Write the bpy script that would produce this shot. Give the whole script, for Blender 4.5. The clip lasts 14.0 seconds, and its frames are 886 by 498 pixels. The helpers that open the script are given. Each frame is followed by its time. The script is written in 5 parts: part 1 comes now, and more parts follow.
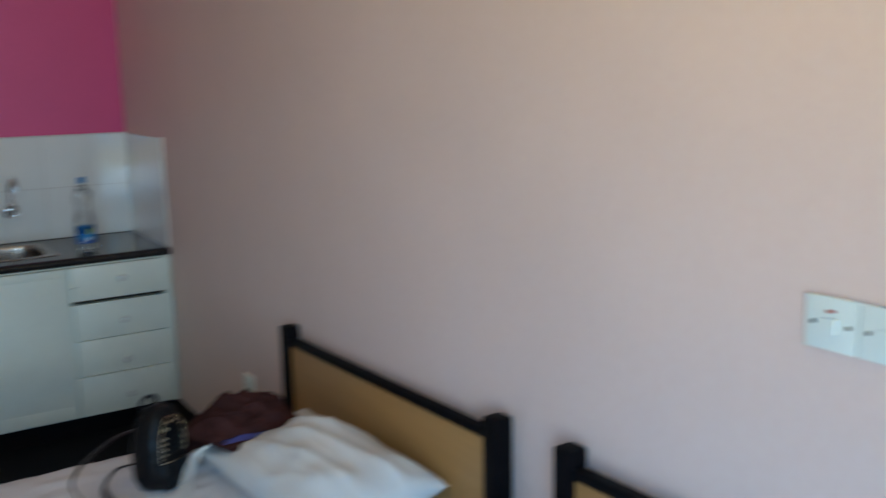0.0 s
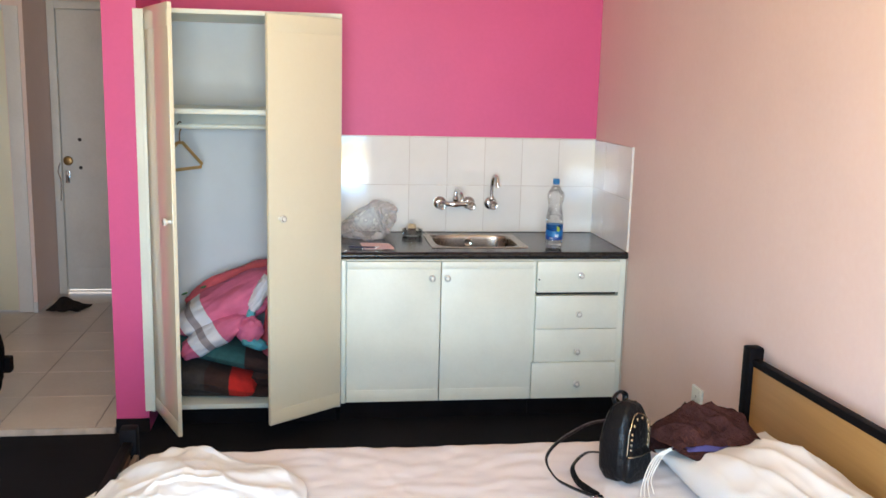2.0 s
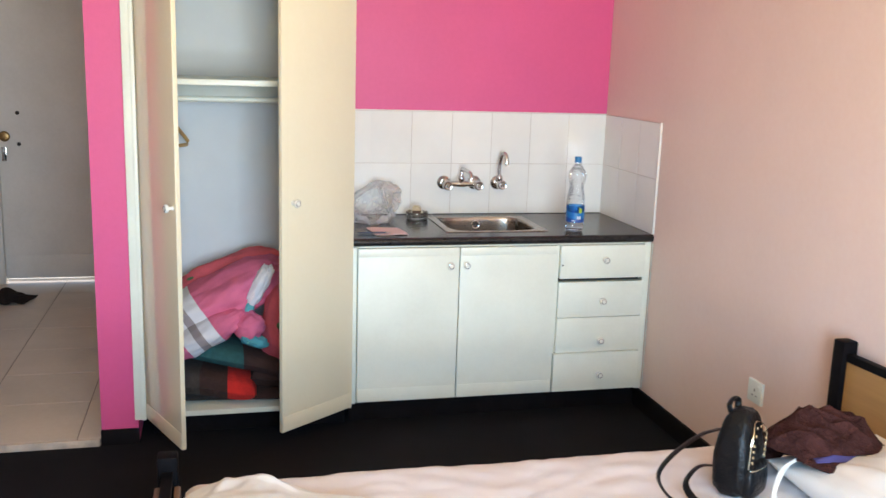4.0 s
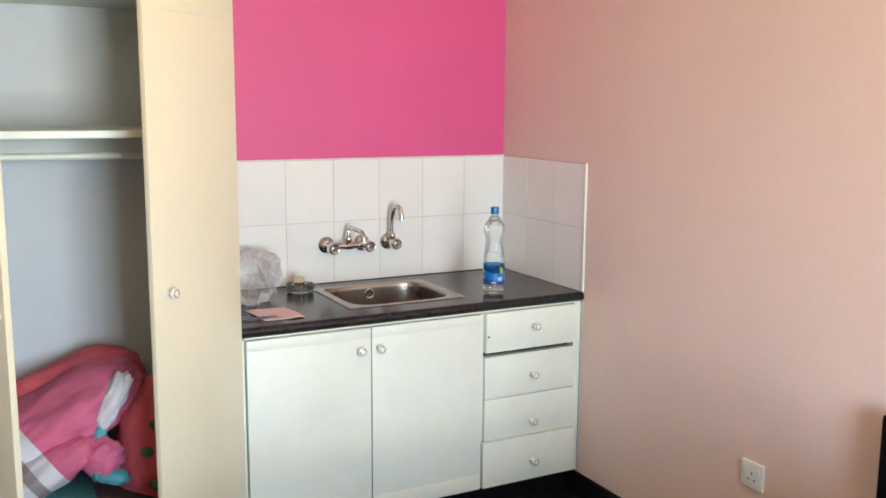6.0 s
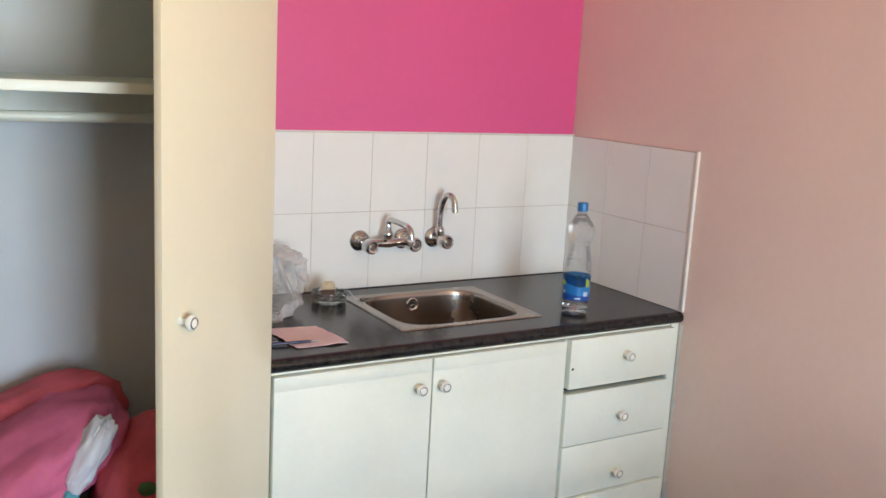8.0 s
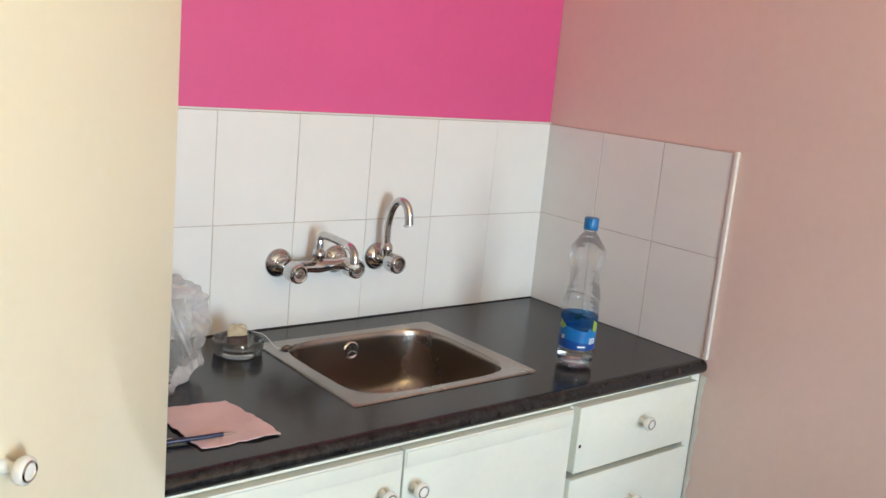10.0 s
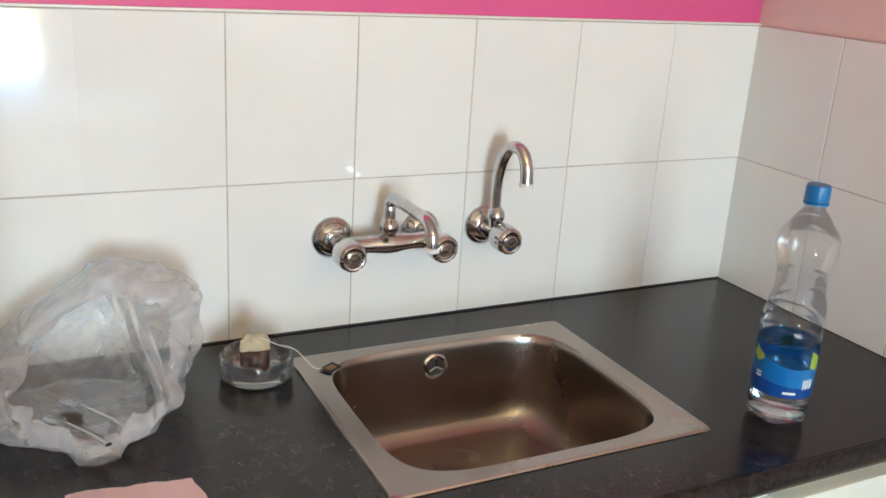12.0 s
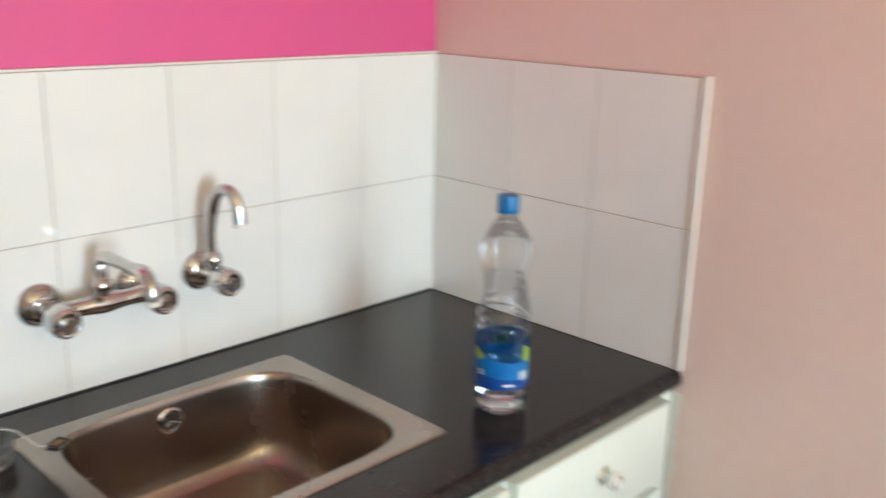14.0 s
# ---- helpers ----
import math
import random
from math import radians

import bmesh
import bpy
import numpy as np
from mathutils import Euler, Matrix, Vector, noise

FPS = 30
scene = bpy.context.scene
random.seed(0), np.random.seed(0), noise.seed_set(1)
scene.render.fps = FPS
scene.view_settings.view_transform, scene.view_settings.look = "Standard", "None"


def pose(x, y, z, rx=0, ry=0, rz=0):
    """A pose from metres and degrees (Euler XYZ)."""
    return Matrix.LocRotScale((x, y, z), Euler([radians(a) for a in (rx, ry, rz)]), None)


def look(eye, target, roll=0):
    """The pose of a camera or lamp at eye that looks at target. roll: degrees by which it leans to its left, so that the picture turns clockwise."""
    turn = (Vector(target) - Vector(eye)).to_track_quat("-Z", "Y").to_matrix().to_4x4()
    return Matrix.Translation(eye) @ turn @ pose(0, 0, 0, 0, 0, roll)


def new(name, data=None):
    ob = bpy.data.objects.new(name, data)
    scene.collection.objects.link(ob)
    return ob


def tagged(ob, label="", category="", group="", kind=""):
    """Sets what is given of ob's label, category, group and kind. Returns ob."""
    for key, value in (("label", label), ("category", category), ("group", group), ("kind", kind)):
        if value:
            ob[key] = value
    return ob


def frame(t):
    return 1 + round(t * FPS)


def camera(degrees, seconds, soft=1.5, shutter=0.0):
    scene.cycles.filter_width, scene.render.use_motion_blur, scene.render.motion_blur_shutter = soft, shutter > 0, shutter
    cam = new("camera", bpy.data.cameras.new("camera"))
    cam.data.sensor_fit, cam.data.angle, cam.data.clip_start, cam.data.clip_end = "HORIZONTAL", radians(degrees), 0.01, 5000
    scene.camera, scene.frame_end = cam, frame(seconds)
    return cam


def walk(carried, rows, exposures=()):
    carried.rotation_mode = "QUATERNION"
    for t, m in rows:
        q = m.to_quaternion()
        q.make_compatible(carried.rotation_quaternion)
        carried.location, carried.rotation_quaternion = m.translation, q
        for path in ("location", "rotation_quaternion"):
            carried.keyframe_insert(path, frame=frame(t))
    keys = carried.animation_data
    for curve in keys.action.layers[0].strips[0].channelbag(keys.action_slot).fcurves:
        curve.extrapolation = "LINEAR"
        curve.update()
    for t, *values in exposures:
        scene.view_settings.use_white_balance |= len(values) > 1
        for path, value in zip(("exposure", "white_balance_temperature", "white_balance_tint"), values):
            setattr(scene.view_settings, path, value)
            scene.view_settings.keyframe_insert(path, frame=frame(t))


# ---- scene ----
cam = camera(51.4, 14.0, shutter=0.3)
PATH = [
    (0, (-1.245, -4.778, 1.57), (-0.163, -3.136, 1.205), -1.1),
    (0.2, (-1.353, -4.811, 1.562), (-0.557, -3.017, 1.18), -0.3),
    (0.5, (-1.399, -4.806, 1.574), (-0.921, -2.904, 1.179), -0.0),
    (1, (-1.46, -4.808, 1.584), (-1.154, -2.869, 1.197), 1.4),
    (1.5, (-1.464, -4.814, 1.597), (-1.234, -2.854, 1.273), 1.2),
    (2, (-1.478, -4.8, 1.598), (-1.208, -2.85, 1.248), 1.4),
    (2.2, (-1.497, -4.794, 1.596), (-1.204, -2.852, 1.219), 1.8),
    (4.3, (-1.990, -4.252, 1.570), (-1.512, -2.350, 1.168), 1.8),
    (4.5, (-2.037, -4.180, 1.568), (-1.601, -2.261, 1.212), 2.7),
    (5, (-2.095, -3.980, 1.553), (-1.639, -2.078, 1.132), 2.9),
    (5.5, (-2.162, -3.744, 1.557), (-1.421, -1.926, 1.172), 1.6),
    (6, (-2.138, -3.477, 1.558), (-1.215, -1.731, 1.244), 0.4),
    (6.5, (-2.047, -3.242, 1.576), (-1.138, -1.488, 1.264), -1.4),
    (7, (-2.044, -3.078, 1.545), (-0.977, -1.424, 1.19), 0.3),
    (7.5, (-2.106, -2.849, 1.574), (-0.942, -1.261, 1.224), 3.7),
    (8, (-2.101, -2.615, 1.527), (-1.085, -0.934, 1.151), 3.1),
    (8.2, (-2.014, -2.523, 1.524), (-0.932, -0.895, 1.103), 2.8),
    (10.3, (-1.799, -1.733, 1.474), (-0.533, -0.243, 1.054), 5.3),
    (10.5, (-1.72, -1.671, 1.472), (-0.46, -0.19, 1.004), 5.2),
    (11, (-1.602, -1.509, 1.458), (-0.398, -0.013, 0.897), 5.6),
    (11.5, (-1.462, -1.378, 1.457), (-0.262, 0.123, 0.903), 6.8),
    (12, (-1.318, -1.322, 1.439), (-0.446, 0.365, 0.81), 3.7),
    (12.5, (-1.237, -1.332, 1.419), (-0.418, 0.375, 0.775), 4.3),
    (13, (-1.211, -1.341, 1.428), (-0.359, 0.366, 0.828), 3.1),
    (13.5, (-1.24, -1.331, 1.434), (-0.312, 0.35, 0.876), 2.4),
    (13.8, (-1.286, -1.339, 1.444), (-0.155, 0.223, 0.916), 2.4),
    (14, (-1.35, -1.342, 1.459), (0.031, -0.003, 0.911), 1.4),
]
EXPOSURES = [(0, -1.73, 5280, -1), (0.2, -1.28, 5640, 2), (0.5, -0.63, 5940, 5), (1, -0.2, 6240, 8), (1.5, -0.2, 6270, 9), (4.5, -0.03, 6190, 9), (6, -0.03, 6280, 9), (6.5, -0.27, 6340, 10), (7, -0.2, 6280, 9), (8, -0.19, 6280, 10), (10.5, -0.08, 6160, 6), (12, -0.03, 6170, 5), (13.5, 0.02, 6160, 4), (14, 0.12, 6190, 4)]
walk(cam, [(t, look(eye, target, roll)) for t, eye, target, roll in PATH], EXPOSURES)

# ---- world and light ----
world = bpy.data.worlds.new("sky")
scene.world = world
world.use_nodes = True
wn = world.node_tree
sky = wn.nodes.new("ShaderNodeTexSky")
sky.sky_type, sky.sun_disc = "NISHITA", False
sky.sun_elevation, sky.sun_rotation = radians(48), radians(20)
wn.links.new(sky.outputs["Color"], wn.nodes["Background"].inputs["Color"])
wn.nodes["Background"].inputs["Strength"].default_value = 0.12


def lamp(name, kind, m, energy, color, **more):
    data = bpy.data.lights.new(name, kind)
    data.energy, data.color = energy, color
    if kind == "AREA":
        data.shape, data.size, data.size_y, data.spread = "RECTANGLE", more["size"][0], more["size"][1], radians(more["spread"])
    else:
        data.angle = radians(more["angle"])
    ob = new(name, data)
    ob.matrix_world = m
    return ob


# the sun stands behind the house; the balcony window lets in the sky from above and the sunlit ground from below
lamp("sun", "SUN", look((6, 10, 14), (0, -4, 0)), 5.0, (1.0, 0.93, 0.82), angle=0.5)
for z in (0.57, 1.145, 1.72):
    lamp("window_sky", "AREA", look((-1.50, -5.19, z), (-1.50, -1.19, z - 4.4)), 62, (0.17, 0.54, 1.0), size=(1.04, 0.57), spread=162)
    lamp("window_ground", "AREA", look((-1.50, -5.18, z + 0.15), (-1.50, -1.18, z + 4.4)), 52, (1.0, 0.78, 0.36), size=(1.04, 0.57), spread=162)


# ---- materials ----
def mat(name, base, rough=0.5, metal=0.0, vary=0.12, scale=6.0, fine=0.0, fine_scale=120.0, bump=0.0, bump_scale=60.0,
        coat=0.0, other=None, sheen=0.0, rvary=0.0, piece=0.0, spec=0.5):
    """A painted or plain surface with broad stains, fine grain and relief. other: a second colour that the stains run to."""
    m = bpy.data.materials.new(name)
    m.use_nodes = True
    t = m.node_tree
    n, l = t.nodes, t.links
    p = n["Principled BSDF"]
    tc = n.new("ShaderNodeTexCoord")
    a = n.new("ShaderNodeTexNoise")
    a.inputs["Scale"].default_value, a.inputs["Detail"].default_value, a.inputs["Roughness"].default_value = scale, 6, 0.6
    l.new(tc.outputs["Object"], a.inputs["Vector"])
    ramp = n.new("ShaderNodeValToRGB")
    dark = other or tuple(c * (1 - vary) for c in base)
    light = base if other else tuple(min(1, c * (1 + vary * 0.5)) for c in base)
    ramp.color_ramp.elements[0].position, ramp.color_ramp.elements[1].position = 0.32, 0.68
    ramp.color_ramp.elements[0].color, ramp.color_ramp.elements[1].color = (*dark, 1), (*light, 1)
    l.new(a.outputs["Fac"], ramp.inputs["Fac"])
    out = ramp.outputs["Color"]
    f = n.new("ShaderNodeTexNoise")
    f.inputs["Scale"].default_value, f.inputs["Detail"].default_value = fine_scale, 3
    l.new(tc.outputs["Object"], f.inputs["Vector"])
    if fine:
        mix = n.new("ShaderNodeMix")
        mix.data_type, mix.blend_type = "RGBA", "OVERLAY"
        mix.inputs["Factor"].default_value = fine
        l.new(out, mix.inputs["A"])
        l.new(f.outputs["Fac"], mix.inputs["B"])
        out = mix.outputs["Result"]
    if piece:
        info, mm = n.new("ShaderNodeObjectInfo"), n.new("ShaderNodeMapRange")
        mm.inputs["To Min"].default_value, mm.inputs["To Max"].default_value = 1 - piece, 1
        l.new(info.outputs["Random"], mm.inputs["Value"])
        hs = n.new("ShaderNodeHueSaturation")
        l.new(mm.outputs["Result"], hs.inputs["Value"])
        l.new(out, hs.inputs["Color"])
        out = hs.outputs["Color"]
    l.new(out, p.inputs["Base Color"])
    p.inputs["Roughness"].default_value, p.inputs["Metallic"].default_value = rough, metal
    if rvary:
        r = n.new("ShaderNodeMapRange")
        r.inputs["To Min"].default_value, r.inputs["To Max"].default_value = max(0.02, rough - rvary), min(1, rough + rvary)
        l.new(a.outputs["Fac"], r.inputs["Value"])
        l.new(r.outputs["Result"], p.inputs["Roughness"])
    p.inputs["Specular IOR Level"].default_value = spec
    p.inputs["Coat Weight"].default_value = coat
    p.inputs["Sheen Weight"].default_value = sheen
    if bump:
        b, bn = n.new("ShaderNodeBump"), n.new("ShaderNodeTexNoise")
        bn.inputs["Scale"].default_value, bn.inputs["Detail"].default_value = bump_scale, 4
        l.new(tc.outputs["Object"], bn.inputs["Vector"])
        b.inputs["Strength"].default_value, b.inputs["Distance"].default_value = bump, 0.01
        l.new(bn.outputs["Fac"], b.inputs["Height"])
        l.new(b.outputs["Normal"], p.inputs["Normal"])
    return m


def wood_mat(name, light, dark, along="Y", rough=0.45):
    m = mat(name, light, rough, vary=0.1)
    t = m.node_tree
    n, l = t.nodes, t.links
    tc, mp, nz, ramp = n.new("ShaderNodeTexCoord"), n.new("ShaderNodeMapping"), n.new("ShaderNodeTexNoise"), n.new("ShaderNodeValToRGB")
    s = {"X": (1.2, 30, 30), "Y": (30, 1.2, 30), "Z": (30, 30, 1.2)}[along]
    mp.inputs["Scale"].default_value = s
    nz.inputs["Scale"].default_value, nz.inputs["Detail"].default_value, nz.inputs["Distortion"].default_value = 2.2, 8, 0.6
    l.new(tc.outputs["Object"], mp.inputs["Vector"])
    l.new(mp.outputs["Vector"], nz.inputs["Vector"])
    l.new(nz.outputs["Fac"], ramp.inputs["Fac"])
    ramp.color_ramp.elements[0].position, ramp.color_ramp.elements[1].position = 0.3, 0.7
    ramp.color_ramp.elements[0].color, ramp.color_ramp.elements[1].color = (*dark, 1), (*light, 1)
    l.new(ramp.outputs["Color"], n["Principled BSDF"].inputs["Base Color"])
    return m


def film_mat(name, tint, clear, gloss_rough=0.1, body=(0.9, 0.9, 0.9), fresnel=1.4, wrinkle=0.0, wrinkle_scale=30.0, gloss_most=0.2, streak=0.0):
    """Thin clear film: mostly see-through, some milky body, gloss at grazing angles."""
    m = bpy.data.materials.new(name)
    m.use_nodes = True
    t = m.node_tree
    n, l = t.nodes, t.links
    n.remove(n["Principled BSDF"])
    tr, df, tl, gl = (n.new("ShaderNodeBsdf" + k) for k in ("Transparent", "Diffuse", "Translucent", "Glossy"))
    tr.inputs["Color"].default_value = (*tint, 1)
    df.inputs["Color"].default_value = tl.inputs["Color"].default_value = (*body, 1)
    gl.inputs["Roughness"].default_value = gloss_rough
    m1, m2, m3, fr = n.new("ShaderNodeMixShader"), n.new("ShaderNodeMixShader"), n.new("ShaderNodeMixShader"), n.new("ShaderNodeFresnel")
    m1.inputs[0].default_value, m2.inputs[0].default_value = 0.5, clear
    fr.inputs["IOR"].default_value = fresnel
    l.new(df.outputs[0], m1.inputs[1]), l.new(tl.outputs[0], m1.inputs[2])
    l.new(m1.outputs[0], m2.inputs[1]), l.new(tr.outputs[0], m2.inputs[2])
    cap = n.new("ShaderNodeMath")
    cap.operation, cap.inputs[1].default_value = "MINIMUM", gloss_most
    l.new(fr.outputs[0], cap.inputs[0]), l.new(cap.outputs[0], m3.inputs[0]), l.new(m2.outputs[0], m3.inputs[1]), l.new(gl.outputs[0], m3.inputs[2])
    l.new(m3.outputs[0], n["Material Output"].inputs["Surface"])
    if streak:
        # milky where the film is creased or lies double
        sn, sr, st = n.new("ShaderNodeTexNoise"), n.new("ShaderNodeMapRange"), n.new("ShaderNodeTexCoord")
        sn.inputs["Scale"].default_value, sn.inputs["Detail"].default_value, sn.inputs["Distortion"].default_value = 10, 4, 2.0
        sr.inputs["From Min"].default_value, sr.inputs["From Max"].default_value = 0.36, 0.62
        sr.inputs["To Min"].default_value, sr.inputs["To Max"].default_value = clear + 0.5 * streak, clear - streak
        l.new(st.outputs["Object"], sn.inputs["Vector"]), l.new(sn.outputs["Fac"], sr.inputs["Value"]), l.new(sr.outputs[0], m2.inputs[0])
    if wrinkle:
        b, bn, tc = n.new("ShaderNodeBump"), n.new("ShaderNodeTexNoise"), n.new("ShaderNodeTexCoord")
        bn.inputs["Scale"].default_value, bn.inputs["Detail"].default_value = wrinkle_scale, 4
        l.new(tc.outputs["Object"], bn.inputs["Vector"])
        b.inputs["Strength"].default_value, b.inputs["Distance"].default_value = wrinkle, 0.02
        l.new(bn.outputs["Fac"], b.inputs["Height"])
        l.new(b.outputs["Normal"], gl.inputs["Normal"]), l.new(b.outputs["Normal"], fr.inputs["Normal"])
    return m


def glass_mat(name, color, ior, rough=0.0):
    m = mat(name, color, rough, vary=0.0)
    p = m.node_tree.nodes["Principled BSDF"]
    p.inputs["Transmission Weight"].default_value, p.inputs["IOR"].default_value = 1.0, ior
    return m


M_WALL = mat("wall_paint_blush", (0.77, 0.59, 0.525), 0.55, vary=0.05, scale=1.3, fine=0.06, fine_scale=45, bump=0.05, bump_scale=90)
M_PINK = mat("wall_paint_pink", (0.67, 0.088, 0.26), 0.5, vary=0.07, scale=1.2, fine=0.06, fine_scale=45, bump=0.05, bump_scale=90)
M_CEIL = mat("ceiling_paint", (0.78, 0.74, 0.70), 0.7, vary=0.05, scale=1.5, bump=0.04)
M_CARPET = mat("dark_carpet", (0.010, 0.010, 0.013), 0.95, vary=0.35, scale=2.2, fine=0.5, fine_scale=350, bump=0.5, bump_scale=420, spec=0.15)
M_SKIRT = mat("dark_skirting", (0.009, 0.007, 0.008), 0.75, vary=0.3, scale=9, spec=0.1)
M_TILE = mat("glazed_white_tile", (0.80, 0.79, 0.76), 0.07, vary=0.03, scale=7, bump=0.04, bump_scale=9, piece=0.04)
M_GROUT = mat("grey_grout", (0.51, 0.45, 0.40), 0.8, vary=0.25, scale=14, fine=0.3)
M_TRIM = mat("white_plastic_trim", (0.78, 0.75, 0.70), 0.35, vary=0.08, scale=12)
M_PAINT = mat("white_gloss_paint", (0.77, 0.79, 0.70), 0.38, vary=0.06, scale=3.5, fine=0.08, fine_scale=70, bump=0.06, bump_scale=55, rvary=0.08)
M_CREAM = mat("cream_gloss_paint", (0.76, 0.70, 0.53), 0.11, vary=0.03, scale=2.2, fine=0.04, fine_scale=60, bump=0.02, bump_scale=30, rvary=0.03, spec=0.75)
M_INSIDE = mat("pale_cupboard_lining", (0.62, 0.65, 0.68), 0.55, vary=0.06, scale=2.5, bump=0.03)
M_STONE = mat("black_laminate", (0.023, 0.021, 0.021), 0.19, vary=0.75, scale=55, fine=0.7, fine_scale=260, rvary=0.04, spec=0.36, bump=0.03, bump_scale=140)
M_STEEL = mat("brushed_steel", (0.38, 0.333, 0.293), 0.27, metal=1.0, vary=0.12, scale=4, fine=0.05, fine_scale=200, rvary=0.02)
M_CHROME = mat("worn_chrome", (0.60, 0.595, 0.59), 0.12, metal=1.0, vary=0.22, scale=40, rvary=0.05)
# slipper sole rubber, and the painted dark of the sink's overflow
M_RUBBER_HOLE = mat("black_rubber_and_hole_shade", (0.02, 0.02, 0.02), 0.6)
M_KNOB = mat("white_ceramic", (0.82, 0.80, 0.74), 0.12, vary=0.04)
M_BRASS = mat("aged_brass", (0.30, 0.18, 0.075), 0.38, metal=1.0, vary=0.3, scale=60)
M_BLACK = mat("black_painted_wood", (0.006, 0.005, 0.006), 0.5, vary=0.3, scale=20, bump=0.05, spec=0.04)
M_WOOD = wood_mat("honey_veneer", (0.385, 0.205, 0.066), (0.345, 0.18, 0.056), "Y")
M_SLAT = wood_mat("brown_slat_wood", (0.20, 0.12, 0.075), (0.12, 0.07, 0.04), "Y")
M_SHEET = mat("white_bed_sheet", (0.64, 0.57, 0.555), 0.85, vary=0.05, scale=3, bump=0.12, bump_scale=14, sheen=0.2, fine=0.05, fine_scale=300)
M_LINEN = mat("white_cotton", (0.72, 0.72, 0.735), 0.85, vary=0.05, scale=5, bump=0.2, bump_scale=9, spec=0.2)
M_PILLOW = mat("cream_white_cotton", (0.66, 0.61, 0.56), 0.85, vary=0.06, scale=4, bump=0.08, bump_scale=20, spec=0.2, other=(0.63, 0.63, 0.64))
M_LEATHER = mat("black_leather", (0.005, 0.005, 0.006), 0.34, vary=0.3, scale=25, bump=0.4, bump_scale=70, spec=0.2)
M_NYLON = mat("black_nylon", (0.004, 0.003, 0.004), 0.75, vary=0.3, scale=12, bump=0.2, bump_scale=240, spec=0.08)
M_STUD = mat("pale_gold_stud", (0.85, 0.78, 0.6), 0.2, metal=1.0)
M_PLUM = mat("plum_cloth", (0.049, 0.018, 0.016), 0.95, vary=0.5, scale=18, bump=0.9, bump_scale=110, spec=0.1)
M_BLUE_CLOTH = mat("violet_blue_lining", (0.06, 0.055, 0.20), 0.8, vary=0.2, bump=0.2)
M_CORD = mat("white_cord", (0.72, 0.68, 0.62), 0.8, bump=0.3, bump_scale=400)
M_SOCKET = mat("white_socket_plastic", (0.76, 0.80, 0.76), 0.3, vary=0.04)
M_DARK = mat("dark_slot", (0.03, 0.02, 0.02), 0.7)
M_RED = mat("red_indicator", (0.35, 0.03, 0.02), 0.4)
M_HALLTILE = mat("beige_floor_tile", (0.62, 0.53, 0.455), 0.3, vary=0.12, scale=2.2, fine=0.08, fine_scale=40, piece=0.06)
M_HALLGROUT = mat("dirty_grout", (0.24, 0.18, 0.15), 0.9, vary=0.3)
M_STEP = mat("worn_step_edge", (0.50, 0.41, 0.33), 0.6, vary=0.25, scale=14)
M_DOOR = mat("aged_white_door_paint", (0.70, 0.66, 0.62), 0.4, vary=0.08, scale=2.5, fine=0.1, fine_scale=60, bump=0.06, bump_scale=40)
def stripe_mat(name, base, centre, axis, bands):
    """Printed cotton with bands across it. bands: (from, colour) along axis, measured from centre."""
    m = mat(name, base, 0.85, vary=0.18, scale=7, bump=0.3, bump_scale=24, spec=0.2)
    t = m.node_tree
    n, l = t.nodes, t.links
    p = n["Principled BSDF"]
    cloth_colour = p.inputs["Base Color"].links[0].from_socket
    tc, sub, dot, ramp, mix, mr = (n.new("ShaderNode" + k) for k in ("TexCoord", "VectorMath", "VectorMath", "ValToRGB", "Mix", "MapRange"))
    sub.operation, dot.operation, mix.data_type = "SUBTRACT", "DOT_PRODUCT", "RGBA"
    sub.inputs[1].default_value, dot.inputs[1].default_value = centre, axis
    mr.inputs["From Min"].default_value, mr.inputs["From Max"].default_value = -0.5, 0.5
    ramp.color_ramp.interpolation = "CONSTANT"
    e = ramp.color_ramp.elements
    e[0].position, e[0].color = 0, (0, 0, 0, 0)
    e.remove(e[1])
    for at, colour in bands:
        k = e.new(at + 0.5)
        k.color = (*colour, 1) if colour else (0, 0, 0, 0)
    l.new(tc.outputs["Object"], sub.inputs[0]), l.new(sub.outputs[0], dot.inputs[0]), l.new(dot.outputs["Value"], mr.inputs["Value"])
    l.new(mr.outputs[0], ramp.inputs[0]), l.new(ramp.outputs["Alpha"], mix.inputs["Factor"])
    l.new(cloth_colour, mix.inputs["A"]), l.new(ramp.outputs["Color"], mix.inputs["B"]), l.new(mix.outputs["Result"], p.inputs["Base Color"])
    return m


WHITE_PRINT, GREY_PRINT = (0.72, 0.70, 0.74), (0.33, 0.28, 0.29)
M_STRIPED = stripe_mat("striped_pink_duvet", (0.68, 0.16, 0.28), (-1.90, -0.38, 0.50), (0.80, 0.10, 0.59), ((-0.215, WHITE_PRINT), (-0.165, GREY_PRINT), (-0.13, WHITE_PRINT), (-0.075, None)))
M_PILE = mat("coral_pink_cotton", (0.66, 0.11, 0.14), 0.85, vary=0.25, scale=7, bump=0.35, bump_scale=26)
M_WHITEPRINT = mat("white_printed_cotton", (0.74, 0.72, 0.76), 0.85, vary=0.08, bump=0.3, bump_scale=30)
M_LEAFPRINT = mat("green_printed_cotton", (0.07, 0.16, 0.06), 0.85, vary=0.2)
M_TEAL = mat("teal_wool", (0.035, 0.12, 0.12), 0.95, vary=0.3, scale=30, bump=0.5, bump_scale=200)
M_TURQ = mat("turquoise_cotton", (0.12, 0.42, 0.48), 0.85, vary=0.2, bump=0.3)
M_BROWN = mat("brown_wool", (0.050, 0.022, 0.018), 0.95, vary=0.3, scale=30, bump=0.5, bump_scale=200)
